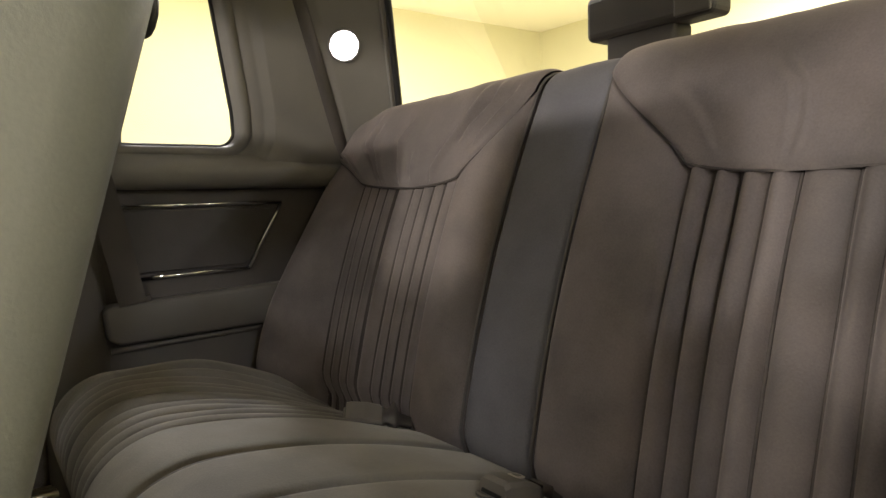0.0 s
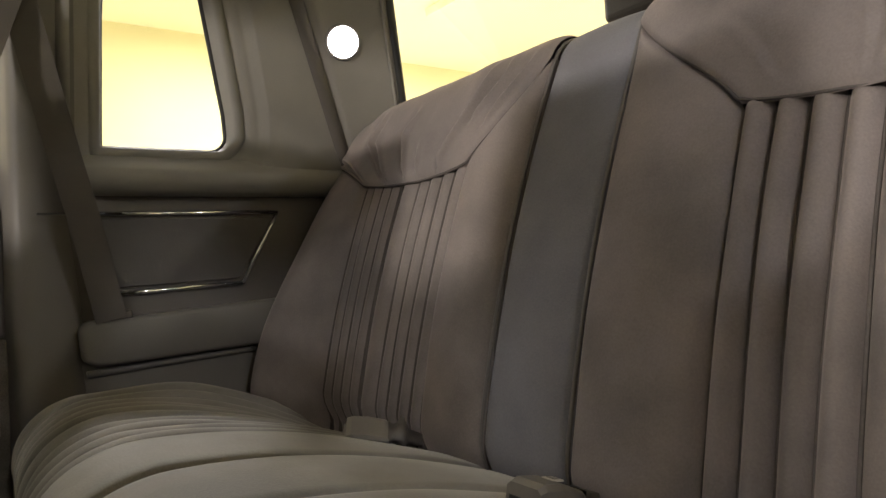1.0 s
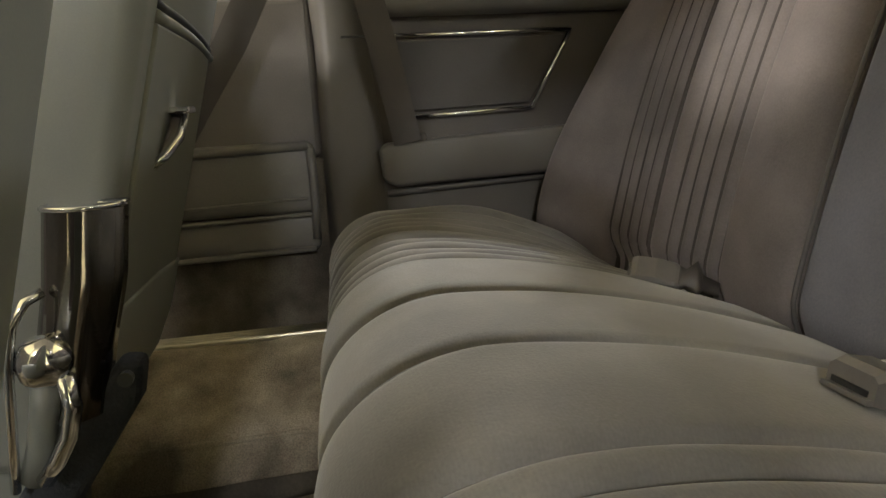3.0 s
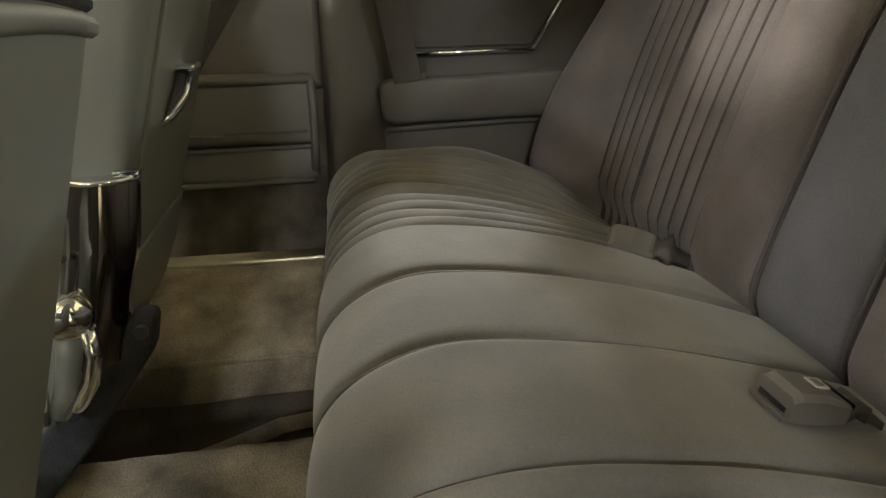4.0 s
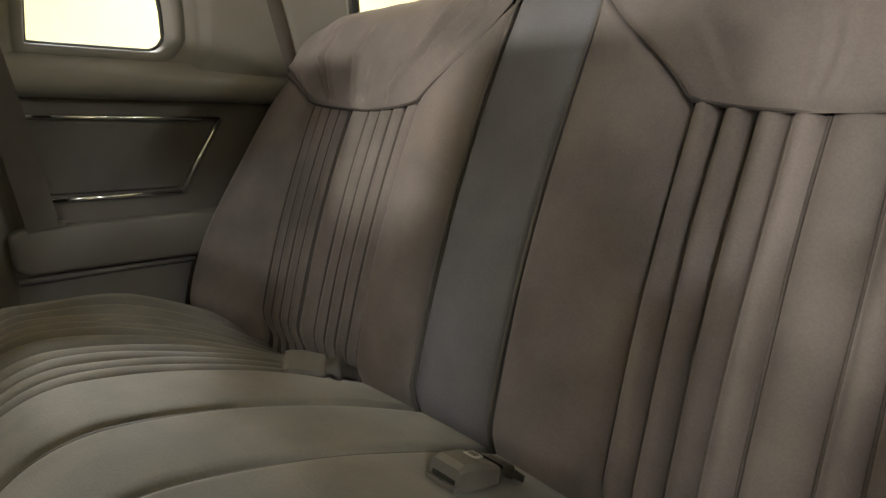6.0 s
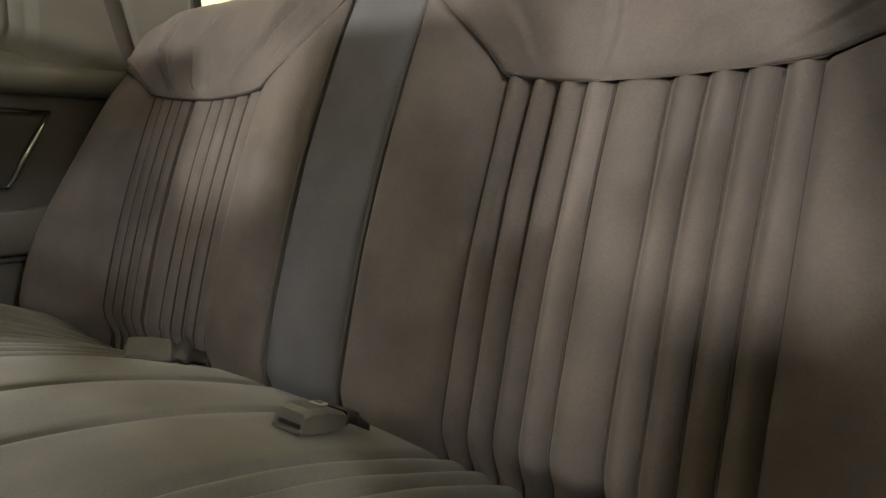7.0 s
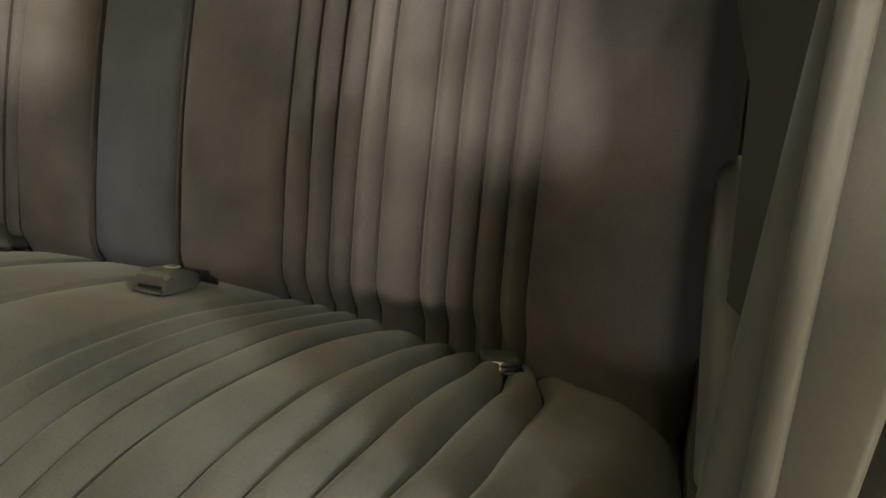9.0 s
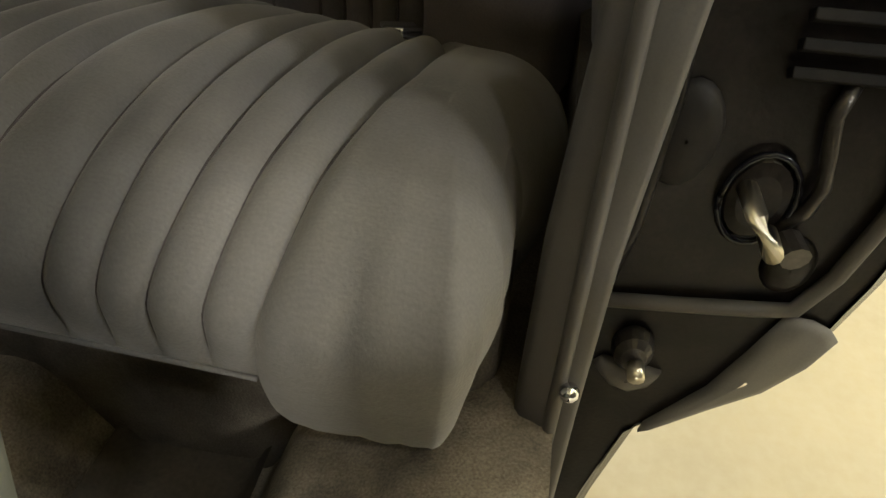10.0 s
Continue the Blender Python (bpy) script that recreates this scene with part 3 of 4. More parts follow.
def rear_pillar(sg):
    cpil = thing("rear_pillar_trim", "light grey plastic rear roof pillar trim beside back window", "pillar trim", "rear pillar trims")

    def cp(a, b):
        z = lerp(0.78, 1.30, b)
        y = lerp(rear_front_edge(z), -0.24 + 0.28 * (z - 1.0), a)
        return Vector((sg * (0.668 + tumble(z) - 0.045 * a ** 1.4 + 0.010 * math.exp(-(a / 0.07) ** 2) - 0.004 * smoothstep(0.12, 0.2, a)), y, z))
    sheet("panel", cp, 30, 14, M_PILLAR, cpil, flip=sg > 0)
    part("window_edge", tube_bm([cp(1.0, i / 10) + Vector((0, -0.004, 0)) for i in range(11)], 0.008), M_BLACK, cpil, "black back window edge", smooth=True)
    part("edge_bead", tube_bm([cp(0.93, i / 10) for i in range(11)], 0.004), M_PILLAR, cpil, smooth=True)
    cpil.location = (0, 0.014, 0.008)
    lampthing = thing("courtesy_lamp", "round lit white courtesy lamp on the rear pillar", "lamp", "courtesy lamps")
    u, v = 0.40, 0.61
    c = cp(u, v)
    nrm = (cp(u + 0.05, v) - c).cross(cp(u, v + 0.05) - c)
    nrm = (nrm if nrm.x * sg < 0 else -nrm).normalized()
    place = Matrix.Translation(c + nrm * 0.003) @ nrm.to_track_quat("Z", "Y").to_matrix().to_4x4()
    bm = bmesh.new()
    bmesh.ops.create_uvsphere(bm, u_segments=28, v_segments=14, radius=0.031, matrix=Matrix.Diagonal((1, 1, 0.32, 1)))
    bm.transform(place)
    part("lens", bm, M_LENS, lampthing, "glowing white lens", smooth=True)
    bm = bmesh.new()
    bmesh.ops.create_cone(bm, cap_ends=True, segments=28, radius1=0.035, radius2=0.0325, depth=0.006, matrix=place)
    part("bezel", bm, M_PILLAR, lampthing)
    lampthing.location = (0, 0.014, 0.008)


def quarter_window(sg):
    pane = prism_bm(window_outline(0.012), 0.742, 0.746)
    for v in pane.verts:
        v.co.x = sg * (v.co.x + tumble(v.co.z))
    ob = part("quarter_window", pane, M_GLASS)
    ob.visible_shadow = False
    ob.location = (0, 0.008, 0.013)
    tagged(ob, "clear glass quarter window pane in the side", "window", "quarter windows")


for sg in (1, -1):
    quarter_trim(sg)
    lock_pillar(sg)
    rear_pillar(sg)
    quarter_window(sg)

# added dark walls that shut out the bright garage floor beside the cushion
for sg in (1, -1):
    tagged(part("side_wall", mirrored(box_bm(0.688, 0.702, -0.60, 0.335, 0.0, 0.44), sg), M_DARKCARPET), "dark carpeted lower side wall beside the rear seat", "side wall", kind="structure")

# passenger door, closed
door = thing("car_door", "closed car door with dark vinyl panel and padded pocket", "door")
door.location = (0, 0, 0.013)
part("upper_panel", box_bm(0.732, 0.80, 0.448, 1.30, 0.58, 0.850, 0.012), M_DOOR, door, "dark vinyl upper panel")
part("pocket", box_bm(0.702, 0.76, 0.462, 1.25, 0.486, 0.609, 0.016, 4), M_PAD, door, "padded vinyl pocket", smooth=True)
part("pocket_base", box_bm(0.708, 0.76, 0.464, 1.25, 0.418, 0.484, 0.012, 3), M_PAD, door, smooth=True)
part("pocket_welt", tube_bm([(0.704, 0.468, 0.4845), (0.704, 0.8, 0.478), (0.704, 1.24, 0.472)], 0.004), M_PAD, door, smooth=True)
part("kick_panel", box_bm(0.728, 0.80, 0.448, 1.30, 0.272, 0.58, 0.006), M_DARKCARPET, door, "dark carpeted lower panel")
part("window_lip", box_bm(0.745, 0.775, 0.448, 1.30, 0.850, 0.858, 0.003), M_BLACK, door)

part("pocket_roll", tube_bm([(0.703, 0.474, 0.603), (0.702, 0.60, 0.600), (0.702, 0.9, 0.596), (0.703, 1.24, 0.590)], 0.0085, 10), M_PAD, door, "rolled upper pocket edge", smooth=True)
part("pocket_end", tube_bm([(0.704, 0.472, 0.598), (0.703, 0.470, 0.55), (0.703, 0.470, 0.50), (0.706, 0.472, 0.44)], 0.0075, 10), M_PAD, door, "rolled pocket end", smooth=True)
part("pocket_fold", tube_bm([(0.7025, 0.482, 0.512), (0.7015, 0.70, 0.507), (0.702, 1.24, 0.500)], 0.003, 6), M_PAD, door, smooth=True)
part("lower_lip", tube_bm([(0.7075, 0.474, 0.421), (0.7075, 0.80, 0.416), (0.7075, 1.24, 0.410)], 0.005, 8), M_PAD, door, smooth=True)

sill = thing("sill_plate", "bright ribbed metal door sill plate above the carpet", "sill plate")
sill.location = (0, 0, 0.022)
part("plate", box_bm(0.690, 0.80, 0.30, 1.35, 0.235, 0.268, 0.005), M_BRUSHED, sill)
for i in range(3):
    part("rib", tube_bm([(0.700 + 0.012 * i, 0.32, 0.268), (0.700 + 0.012 * i, 1.33, 0.268)], 0.0022, 6), M_BRUSHED, sill, smooth=True)


# carpeted floor with the centre tunnel and sunken footwells
def floor_fn(a, b):
    x, y = lerp(-0.70, 0.70, a), lerp(-0.1, 1.6, b)
    ax = abs(x) + 0.006 * noise.noise((x * 3, y * 7, 2))
    z = 0.22 - 0.115 * smoothstep(0.225, 0.31, ax) + 0.110 * smoothstep(0.435, 0.50, ax) + 0.066 * smoothstep(0.47, 0.69, ax)
    return Vector((x, y, z + 0.006 * noise.noise((x * 9, y * 9, 0)) + 0.0025 * noise.noise((x * 45, y * 45, 5))))
tagged(sheet("floor", floor_fn, 150, 170, M_CARPET), "tan brown cut-pile carpet on the car floor", "carpet", kind="structure")
edge = tube_bm([(0.484 + 0.004 * noise.noise((i * 0.9, 2, 1)), 0.30 + 0.025 * i, 0.198 + 0.004 * noise.noise((i * 0.7, 5, 1))) for i in range(41)], 0.005, 6)
tagged(part("carpet_binding", edge, M_CARPET, smooth=True), "tan bound edge of the carpet step", "carpet edge", kind="structure")
# the mats' dark brown also carries the footwell shade; the driver's is assumed
for sg in (1, -1):
    def mat_fn(a, b, sg=sg):
        x, y = lerp(0.295, 0.452, a), lerp(0.40, 1.15, b)
        lift = 0.030 * smoothstep(0.86, 1.0, a) + 0.028 * smoothstep(0.14, 0.0, a)
        return Vector((sg * x, y, 0.117 + lift + 0.006 * noise.noise((x * 12, y * 7, 4.0 + sg))))
    tagged(sheet("floor_mat", mat_fn, 20, 60, M_MAT, flip=sg < 0), "brown mat lying in the footwell, darkened for the shade there", "floor mat", "floor mats")
strap = thing("lap_belt", "tan webbing strap lying in the footwell", "seat belt")
part("webbing", ribbon_bm([(0.40, 0.48, 0.130), (0.39, 0.55, 0.130), (0.36, 0.62, 0.124), (0.32, 0.70, 0.124), (0.29, 0.80, 0.140)], (1, 0.4, 0.3), 0.03), M_CARPET, strap)


# ---- front seats ----
def rear_face(z, c):
    """How far forward the back of a front seat stands at the height z."""
    return c - 0.29 * z


def front_seat(name, label, x0, x1, c):
    seat = thing(name, label, "car seat", "front seats")
    f = lambda z: rear_face(z, c)
    shell = [(f(0.36) + 0.03, 0.355), (f(0.38), 0.38), (f(0.60), 0.60), (f(0.75), 0.75), (f(0.90), 0.90), (f(0.92) + 0.01, 0.925), (f(0.92) + 0.10, 0.93), (f(0.70) + 0.10, 0.70), (f(0.50) + 0.11, 0.50), (f(0.42) + 0.10, 0.36)]
    part("back_shell", prism_bm(shell, x0, x1, 0.02, 5), M_SHELL, seat, "grey-green moulded plastic back shell", smooth=True)
    pad = [(f(0.91) + 0.015, 0.905), (f(0.95) + 0.0, 0.95), (f(0.98) + 0.02, 0.99), (f(1.0) + 0.08, 1.01), (f(0.95) + 0.14, 0.97), (f(0.7) + 0.18, 0.70), (f(0.5) + 0.20, 0.47), (f(0.5) + 0.09, 0.45), (f(0.7) + 0.07, 0.7)]
    part("padding", prism_bm(pad, x0 + 0.015, x1 - 0.015, 0.022, 4), M_VELOUR, seat, "velour front padding", smooth=True)
    base = [(f(0.4) + 0.02, 0.36), (f(0.4) + 0.06, 0.27), (f(0.4) + 0.14, 0.22), (f(0.4) + 0.55, 0.22), (f(0.4) + 0.58, 0.42), (f(0.4) + 0.5, 0.48), (f(0.4) + 0.10, 0.44)]
    part("seat_base", prism_bm(base, x0 + 0.012, x1 - 0.012, 0.025, 4), M_SHELL, seat, smooth=True)
    for x in (x0 + 0.10, x1 - 0.10):
        part("floor_rail", box_bm(x - 0.02, x + 0.02, f(0.4) + 0.12, f(0.4) + 0.52, 0.04, 0.24, 0.006), M_PRIMER, seat, "dark metal floor rail")
    part("chrome_trim", tube_bm([(lerp(x0 + 0.012, x1 - 0.01, i / 12), f(0.905) - 0.002 + 0.02 * (abs(2 * i / 12 - 1)) ** 8, 0.893 + 0.030 * i / 12 - 0.02 * (i / 12) ** 8) for i in range(13)], 0.0055, 10), M_CHROME, seat, "thin chrome trim", smooth=True)
    ends = [lerp(x0 + 0.05, x1 - 0.02, i / 10) for i in range(11)]
    part("pocket_slot", tube_bm([(x, f(0.775 - 0.012 * (i / 10) ** 3) + 0.001, 0.780 - 0.014 * (i / 10) ** 3) for i, x in enumerate(ends)], 0.005, 8), M_BLACK, seat, "dark pocket opening", smooth=True)
    part("pocket_lip", tube_bm([(x, f(0.765 - 0.012 * (i / 10) ** 3) - 0.002, 0.768 - 0.014 * (i / 10) ** 3) for i, x in enumerate(ends)], 0.006, 8), M_SHELL, seat, smooth=True)
    bm = prism_bm([(f(0.762) - 0.004, 0.762), (f(0.46) - 0.005, 0.46), (f(0.46) + 0.01, 0.455), (f(0.762) + 0.01, 0.765)], x0 + 0.05, x1 - 0.03, 0.003, 2)
    part("pocket", bm, M_SHELL, seat, "flat plastic back pocket")
    bm = bmesh.new()
    bmesh.ops.create_uvsphere(bm, u_segments=12, v_segments=8, radius=0.006, matrix=Matrix.LocRotScale((x0 + 0.025, f(0.845), 0.845), None, (1.6, 0.4, 1.3)))
    part("plug", bm, M_BLACK, seat, "small dark plug", smooth=True)
    return seat


C_PASS, C_DRIVE = 0.818, 0.799
pass_seat = front_seat("passenger_seat", "grey front passenger seat with chrome hinge and lever", 0.14, 0.56, C_PASS)
fp = lambda z, d: rear_face(z, C_PASS) - d
lever = part("lever", tube_bm([(0.32, fp(0.682, 0.004), 0.682), (0.31, fp(0.678, 0.020), 0.678), (0.29, fp(0.655, 0.022), 0.655), (0.275, fp(0.636, 0.012), 0.636), (0.27, fp(0.628, 0.0), 0.628)], 0.005, 10), M_CHROME, pass_seat, "chrome release lever", smooth=True)
part("lever_cap", box_bm(0.30, 0.345, fp(0.684, 0.026), fp(0.684, 0.0), 0.680, 0.688, 0.003), M_CHROME, lever, "chrome lever cap")
part("lever_recess", rings_bm([[(0.33, fp(0.686, 0.006), 0.686), (0.375, fp(0.676, 0.006), 0.676), (0.37, fp(0.655, 0.006), 0.655), (0.33, fp(0.632, 0.006), 0.632), (0.27, fp(0.622, 0.006), 0.622), (0.29, fp(0.655, 0.006), 0.655)], [(0.32, fp(0.66, 0.004), 0.66)] * 6]), M_DOOR, lever, "brown worn lever recess")
HX = 0.128
def hinge_ring(z):
    """One level of the hinge cover: a rounded front, a flat back."""
    y0, y1 = chain([(0.42, 0.672), (0.49, 0.655), (0.54, 0.640), (0.608, 0.630)], z), chain([(0.42, 0.726), (0.50, 0.716), (0.54, 0.706), (0.608, 0.695)], z)
    front = [(HX - 0.004 - 0.020 * math.sin(math.pi * i / 14) ** 0.8, lerp(y0, y1, i / 14), z) for i in range(15)]
    return front + [(HX + 0.016, y1, z), (HX + 0.016, y0, z)]


levels = [lerp(0.42, 0.608, i / 12) for i in range(13)]
bm = rings_bm([hinge_ring(z) for z in levels])
hinge = part("hinge_cover", bm, M_DARK_REFLECTION, pass_seat, "chrome hinge cover with its dark reflection put into the colour", smooth=True)
rim = [Vector(p) for p in hinge_ring(0.608)]
part("hinge_cap", tube_bm(rim + [rim[0]], 0.0028, 8), M_CHROME, hinge, "bright top rim", smooth=True)
bm = rings_bm([hinge_ring(0.606), [(HX + 0.002, 0.662, 0.607)] * 17])
part("hinge_top", bm, M_CHROME, hinge)
bm = bmesh.new()
bmesh.ops.create_uvsphere(bm, u_segments=20, v_segments=12, radius=0.023, matrix=Matrix.LocRotScale((HX - 0.026, 0.706, 0.480), None, (0.75, 1, 1.05)))
for v in bm.verts:
    v.co += 0.0028 * noise.noise_vector(v.co * 60)
part("pivot_ball", bm, M_CHROME, hinge, "dented polished pivot cap", smooth=True)
part("pivot_arm", tube_bm([(HX - 0.018, 0.700, 0.540), (HX - 0.026, 0.712, 0.534), (HX - 0.032, 0.724, 0.515), (HX - 0.033, 0.731, 0.480), (HX - 0.030, 0.737, 0.440), (HX - 0.024, 0.744, 0.400), (HX - 0.016, 0.752, 0.360)], 0.0045, 8), M_CHROME, hinge, "bright bent chrome arm", smooth=True)
part("pivot_loop", tube_bm([(HX - 0.030, 0.690, 0.468), (HX - 0.030, 0.688, 0.440), (HX - 0.028, 0.696, 0.412), (HX - 0.024, 0.710, 0.388), (HX - 0.018, 0.726, 0.368)], 0.008, 10), M_CHROME, hinge, "chrome loop below the pivot", smooth=True)
part("pivot_stem", tube_bm([(HX - 0.022, 0.708, 0.462), (HX - 0.020, 0.714, 0.435), (HX - 0.014, 0.724, 0.400), (HX - 0.006, 0.738, 0.365)], 0.013, 10), M_SHELL, hinge, "grey stem below the pivot", smooth=True)
apron = [(0.150, 0.470), (0.208, 0.494), (0.40, 0.487), (0.552, 0.472), (0.552, 0.40), (0.49, 0.362), (0.40, 0.360), (0.237, 0.380), (0.150, 0.400)]
ax, az = sum(p[0] for p in apron) / 9, sum(p[1] for p in apron) / 9
part("lower_apron", rings_bm([[(ax + (x - ax) * k, fp(az + (z - az) * k, d), az + (z - az) * k) for x, z in apron] for k, d in ((1.0, -0.012), (1.0, 0.002), (0.985, 0.006), (0.90, 0.008), (0.02, 0.009))]), M_SHELL, pass_seat, "smooth plastic lower apron", smooth=True)
part("bracket", prism_bm([(0.634, 0.462), (0.655, 0.466), (0.73, 0.385), (0.82, 0.26), (0.795, 0.225), (0.712, 0.325), (0.642, 0.425)], 0.122, 0.16, 0.008), M_BRACKET, pass_seat, "blue-grey lower bracket darkened for its shade")
bm = bmesh.new()
bmesh.ops.create_cone(bm, cap_ends=True, segments=12, radius1=0.007, radius2=0.006, depth=0.012, matrix=pose(0.119, 0.648, 0.452, 0, 90, 0))
part("bolt", bm, M_BLACK, pass_seat, "black bolt head")
drive_seat = front_seat("driver_seat", "grey front driver seat with plastic back shell", -0.49, -0.10, C_DRIVE)
drive_seat.matrix_world = Matrix.Translation((-0.10, 0.6, 0)) @ pose(0, 0, 0, 0, 0, 4) @ Matrix.Translation((0.10, -0.6, 0))

# ---- belts and buckles ----
belt = thing("shoulder_belt", "brown shoulder belt webbing across the door window", "seat belt", "shoulder belts")
part("webbing", ribbon_bm([(0.585, 0.415, 1.17), (0.60, 0.467, 1.02), (0.60, 0.517, 0.877), (0.605, 0.575, 0.775), (0.61, 0.64, 0.68), (0.62, 0.72, 0.56)], (0.05, 1, 0.45), 0.047), M_BELT, belt)
guide = part("guide", box_bm(-0.006, 0.006, -0.031, 0.031, -0.013, 0.013, 0.004), M_BUCKLE_DARK, belt, "dark plastic belt guide")
guide.matrix_basis = pose(0.598, 0.515, 0.877, 33, 0, 0)
belt2 = thing("shoulder_belt", "brown shoulder belt webbing hanging down the pillar", "seat belt", "shoulder belts")
part("webbing", ribbon_bm([(0.575, 0.450, 1.22), (0.612, 0.405, 1.04), (0.640, 0.366, 0.88), (0.648, 0.340, 0.775), (0.662, 0.306, 0.612)], (0.1, 1, 0.1), 0.047), M_BELT, belt2)
# assumed twin of the far belt, its dark webbing covering a shaded gap
belt3 = thing("shoulder_belt", "brown shoulder belt webbing set over the shaded gap by the open door", "seat belt", "shoulder belts")
part("webbing", ribbon_bm([(-0.60, 0.400, 1.22), (-0.636, 0.374, 1.04), (-0.669, 0.350, 0.88), (-0.677, 0.346, 0.80), (-0.695, 0.341, 0.74), (-0.703, 0.300, 0.618)], (-0.6, 1, 0.05), 0.052), M_BELT, belt3)
part("anchor", box_bm(-0.706, -0.698, 0.272, 0.322, 0.606, 0.630, 0.003), M_BUCKLE_DARK, belt3, "dark lower belt anchor")
part("anchor", box_bm(0.668, 0.676, 0.272, 0.322, 0.602, 0.626, 0.003), M_BUCKLE_DARK, belt2, "dark lower belt anchor")


def buckle(kind, at, turn, label):
    """A push-button buckle in its plastic case, with the boot of its strap."""
    ob = thing("seat_belt_buckle", label, "buckle", "seat belt buckles")
    w, l, h = 0.026, 0.038, 0.020
    rows = []
    for y, ww, h0, h1 in ((-l, 0.80, -0.006, 0.008), (-l * 0.8, 0.95, -0.009, 0.012), (0, 1.0, -0.010, h), (l * 0.75, 1.0, -0.010, h), (l, 0.97, -0.008, h * 0.75)):
        rows.append([(-w * ww, y, h0), (-w * ww, y, h1 * 0.7), (-w * ww * 0.8, y, h1), (w * ww * 0.8, y, h1), (w * ww, y, h1 * 0.7), (w * ww, y, h0)])
    case = rings_bm(rows)
    case.faces.new([v for v in case.verts][:6])
    case.faces.new([v for v in case.verts][-6:])
    body = part("case", case, M_BUCKLE, ob, "pale grey plastic case", smooth=False)
    part("slot", box_bm(-w * 0.72, w * 0.72, l - 0.002, l + 0.0015, -0.003, 0.002), M_BLACK, body, "dark tongue slot")
    part("slot_lip", box_bm(-w * 0.95, w * 0.95, l - 0.004, l + 0.006, -0.009, -0.004, 0.001), M_BUCKLE, body)
    if kind == "button":
        part("label_plate", box_bm(-0.008, 0.010, -0.014, 0.002, h - 0.001, h + 0.001), M_LABEL, body, "small white square label")
        part("label_bar", box_bm(-0.005, 0.007, -0.010, -0.002, h + 0.001, h + 0.0018), M_BUCKLE, body)
    boot = part("boot", rings_bm([[(x * s, y, z * s + dz) for x, z in ((-0.015, -0.007), (-0.015, 0.006), (0.015, 0.006), (0.015, -0.007))] for y, s, dz in (((-l + 0.002, 1.3, 0.002), (-l - 0.008, 1.0, 0.001), (-l - 0.024, 1.9, 0.004), (-l - 0.034, 0.9, -0.006), (-l - 0.06, 0.7, -0.016)) if kind == "plain" else ((-l + 0.002, 1.5, 0.003), (-l - 0.012, 1.05, 0.001), (-l - 0.022, 1.35, 0.0), (-l - 0.034, 0.9, -0.006), (-l - 0.06, 0.7, -0.018)))]), M_BUCKLE_DARK, ob, "folded dark strap boot", smooth=True)
    ob.matrix_world = at @ pose(0, 0, 0, 0, 0, turn)
    return ob


buckle("plain", pose(0.228, 0.079, 0.462, 0, 0, -35) @ pose(0, 0, 0, 6, -34, 0) @ Matrix.Scale(0.74, 4), 0, "grey plastic seat belt buckle lying near the backrest")
buckle("button", pose(-0.150, 0.119, 0.485, 12, 0, 0) @ Matrix.Scale(0.76, 4), 2, "grey push-button seat belt buckle with white label")
tongue = thing("belt_tongue", "small metal belt tongue peeping out of the seat crease", "seat belt")
bm = box_bm(-0.022, 0.022, -0.03, 0.028, -0.0015, 0.0015, 0.001)
part("tongue_plate", bm, M_CHROME, tongue, "metal tongue")
part("tongue_grip", box_bm(-0.02, 0.02, -0.04, -0.010, -0.005, 0.005, 0.003), M_BUCKLE, tongue)
part("tongue_bar", tube_bm([(-0.02, 0.004, 0.003), (0, 0.008, 0.004), (0.02, 0.004, 0.003)], 0.003, 8), M_CHROME, tongue, smooth=True)
tongue.matrix_world = pose(-0.500, 0.042, 0.413, 12, -4, 20)

# ---- roof, rear shelf, back window ----
def roof_fn(a, b):
    x, y = lerp(-0.60, 0.60, a), lerp(-0.20, 1.15, b)
    return Vector((x, y, 1.335 - 0.05 * (2 * a - 1) ** 4 - 0.05 * (2 * b - 1) ** 4))
tagged(sheet("roof_lining", roof_fn, 20, 20, M_LINER), "pale grey cloth roof lining", "headliner", kind="structure")
tagged(part("roof", box_bm(-0.66, 0.66, -0.24, 1.18, 1.340, 1.365, 0.01), M_PAINT), "dark blue painted car roof", "roof", kind="structure")
tagged(part("rear_shelf", box_bm(-0.66, 0.66, -0.80, -0.22, 0.92, 0.95, 0.01), M_DARKCARPET), "dark rear parcel shelf behind the seat", "shelf", kind="structure")
pane = bmesh.new()
pane.faces.new([pane.verts.new(p) for p in ((-0.56, -0.17, 1.30), (0.56, -0.17, 1.30), (0.66, -0.78, 0.955), (-0.66, -0.78, 0.955))])
ob = tagged(part("back_window", pane, M_GLASS), "sloping clear glass back window of the car", "window", kind="structure")
ob.visible_shadow = False
# added dark sides that shut out the bright garage behind the backrest
for sg in (1, -1):
    tagged(part("boot_side", box_bm(min(sg * 0.705, sg * 0.745), max(sg * 0.705, sg * 0.745), -0.95, -0.235, 0.10, 0.93, 0.004), M_DARKCARPET), "dark carpeted side behind the rear seat", "side panel", kind="structure")
stop = thing("stop_lamp", "black box-shaped high-mounted stop lamp on the rear shelf", "lamp")
part("housing", box_bm(-0.045, 0.215, -0.47, -0.41, 1.070, 1.15, 0.012), M_DARK, stop, "black lamp housing")
part("pedestal", box_bm(0.028, 0.175, -0.47, -0.42, 0.95, 1.075, 0.008), M_DARK, stop, "black pedestal")
part("lens", box_bm(-0.044, 0.022, -0.412, -0.404, 1.073, 1.147, 0.004), M_TRIM, stop, "paler end cover")

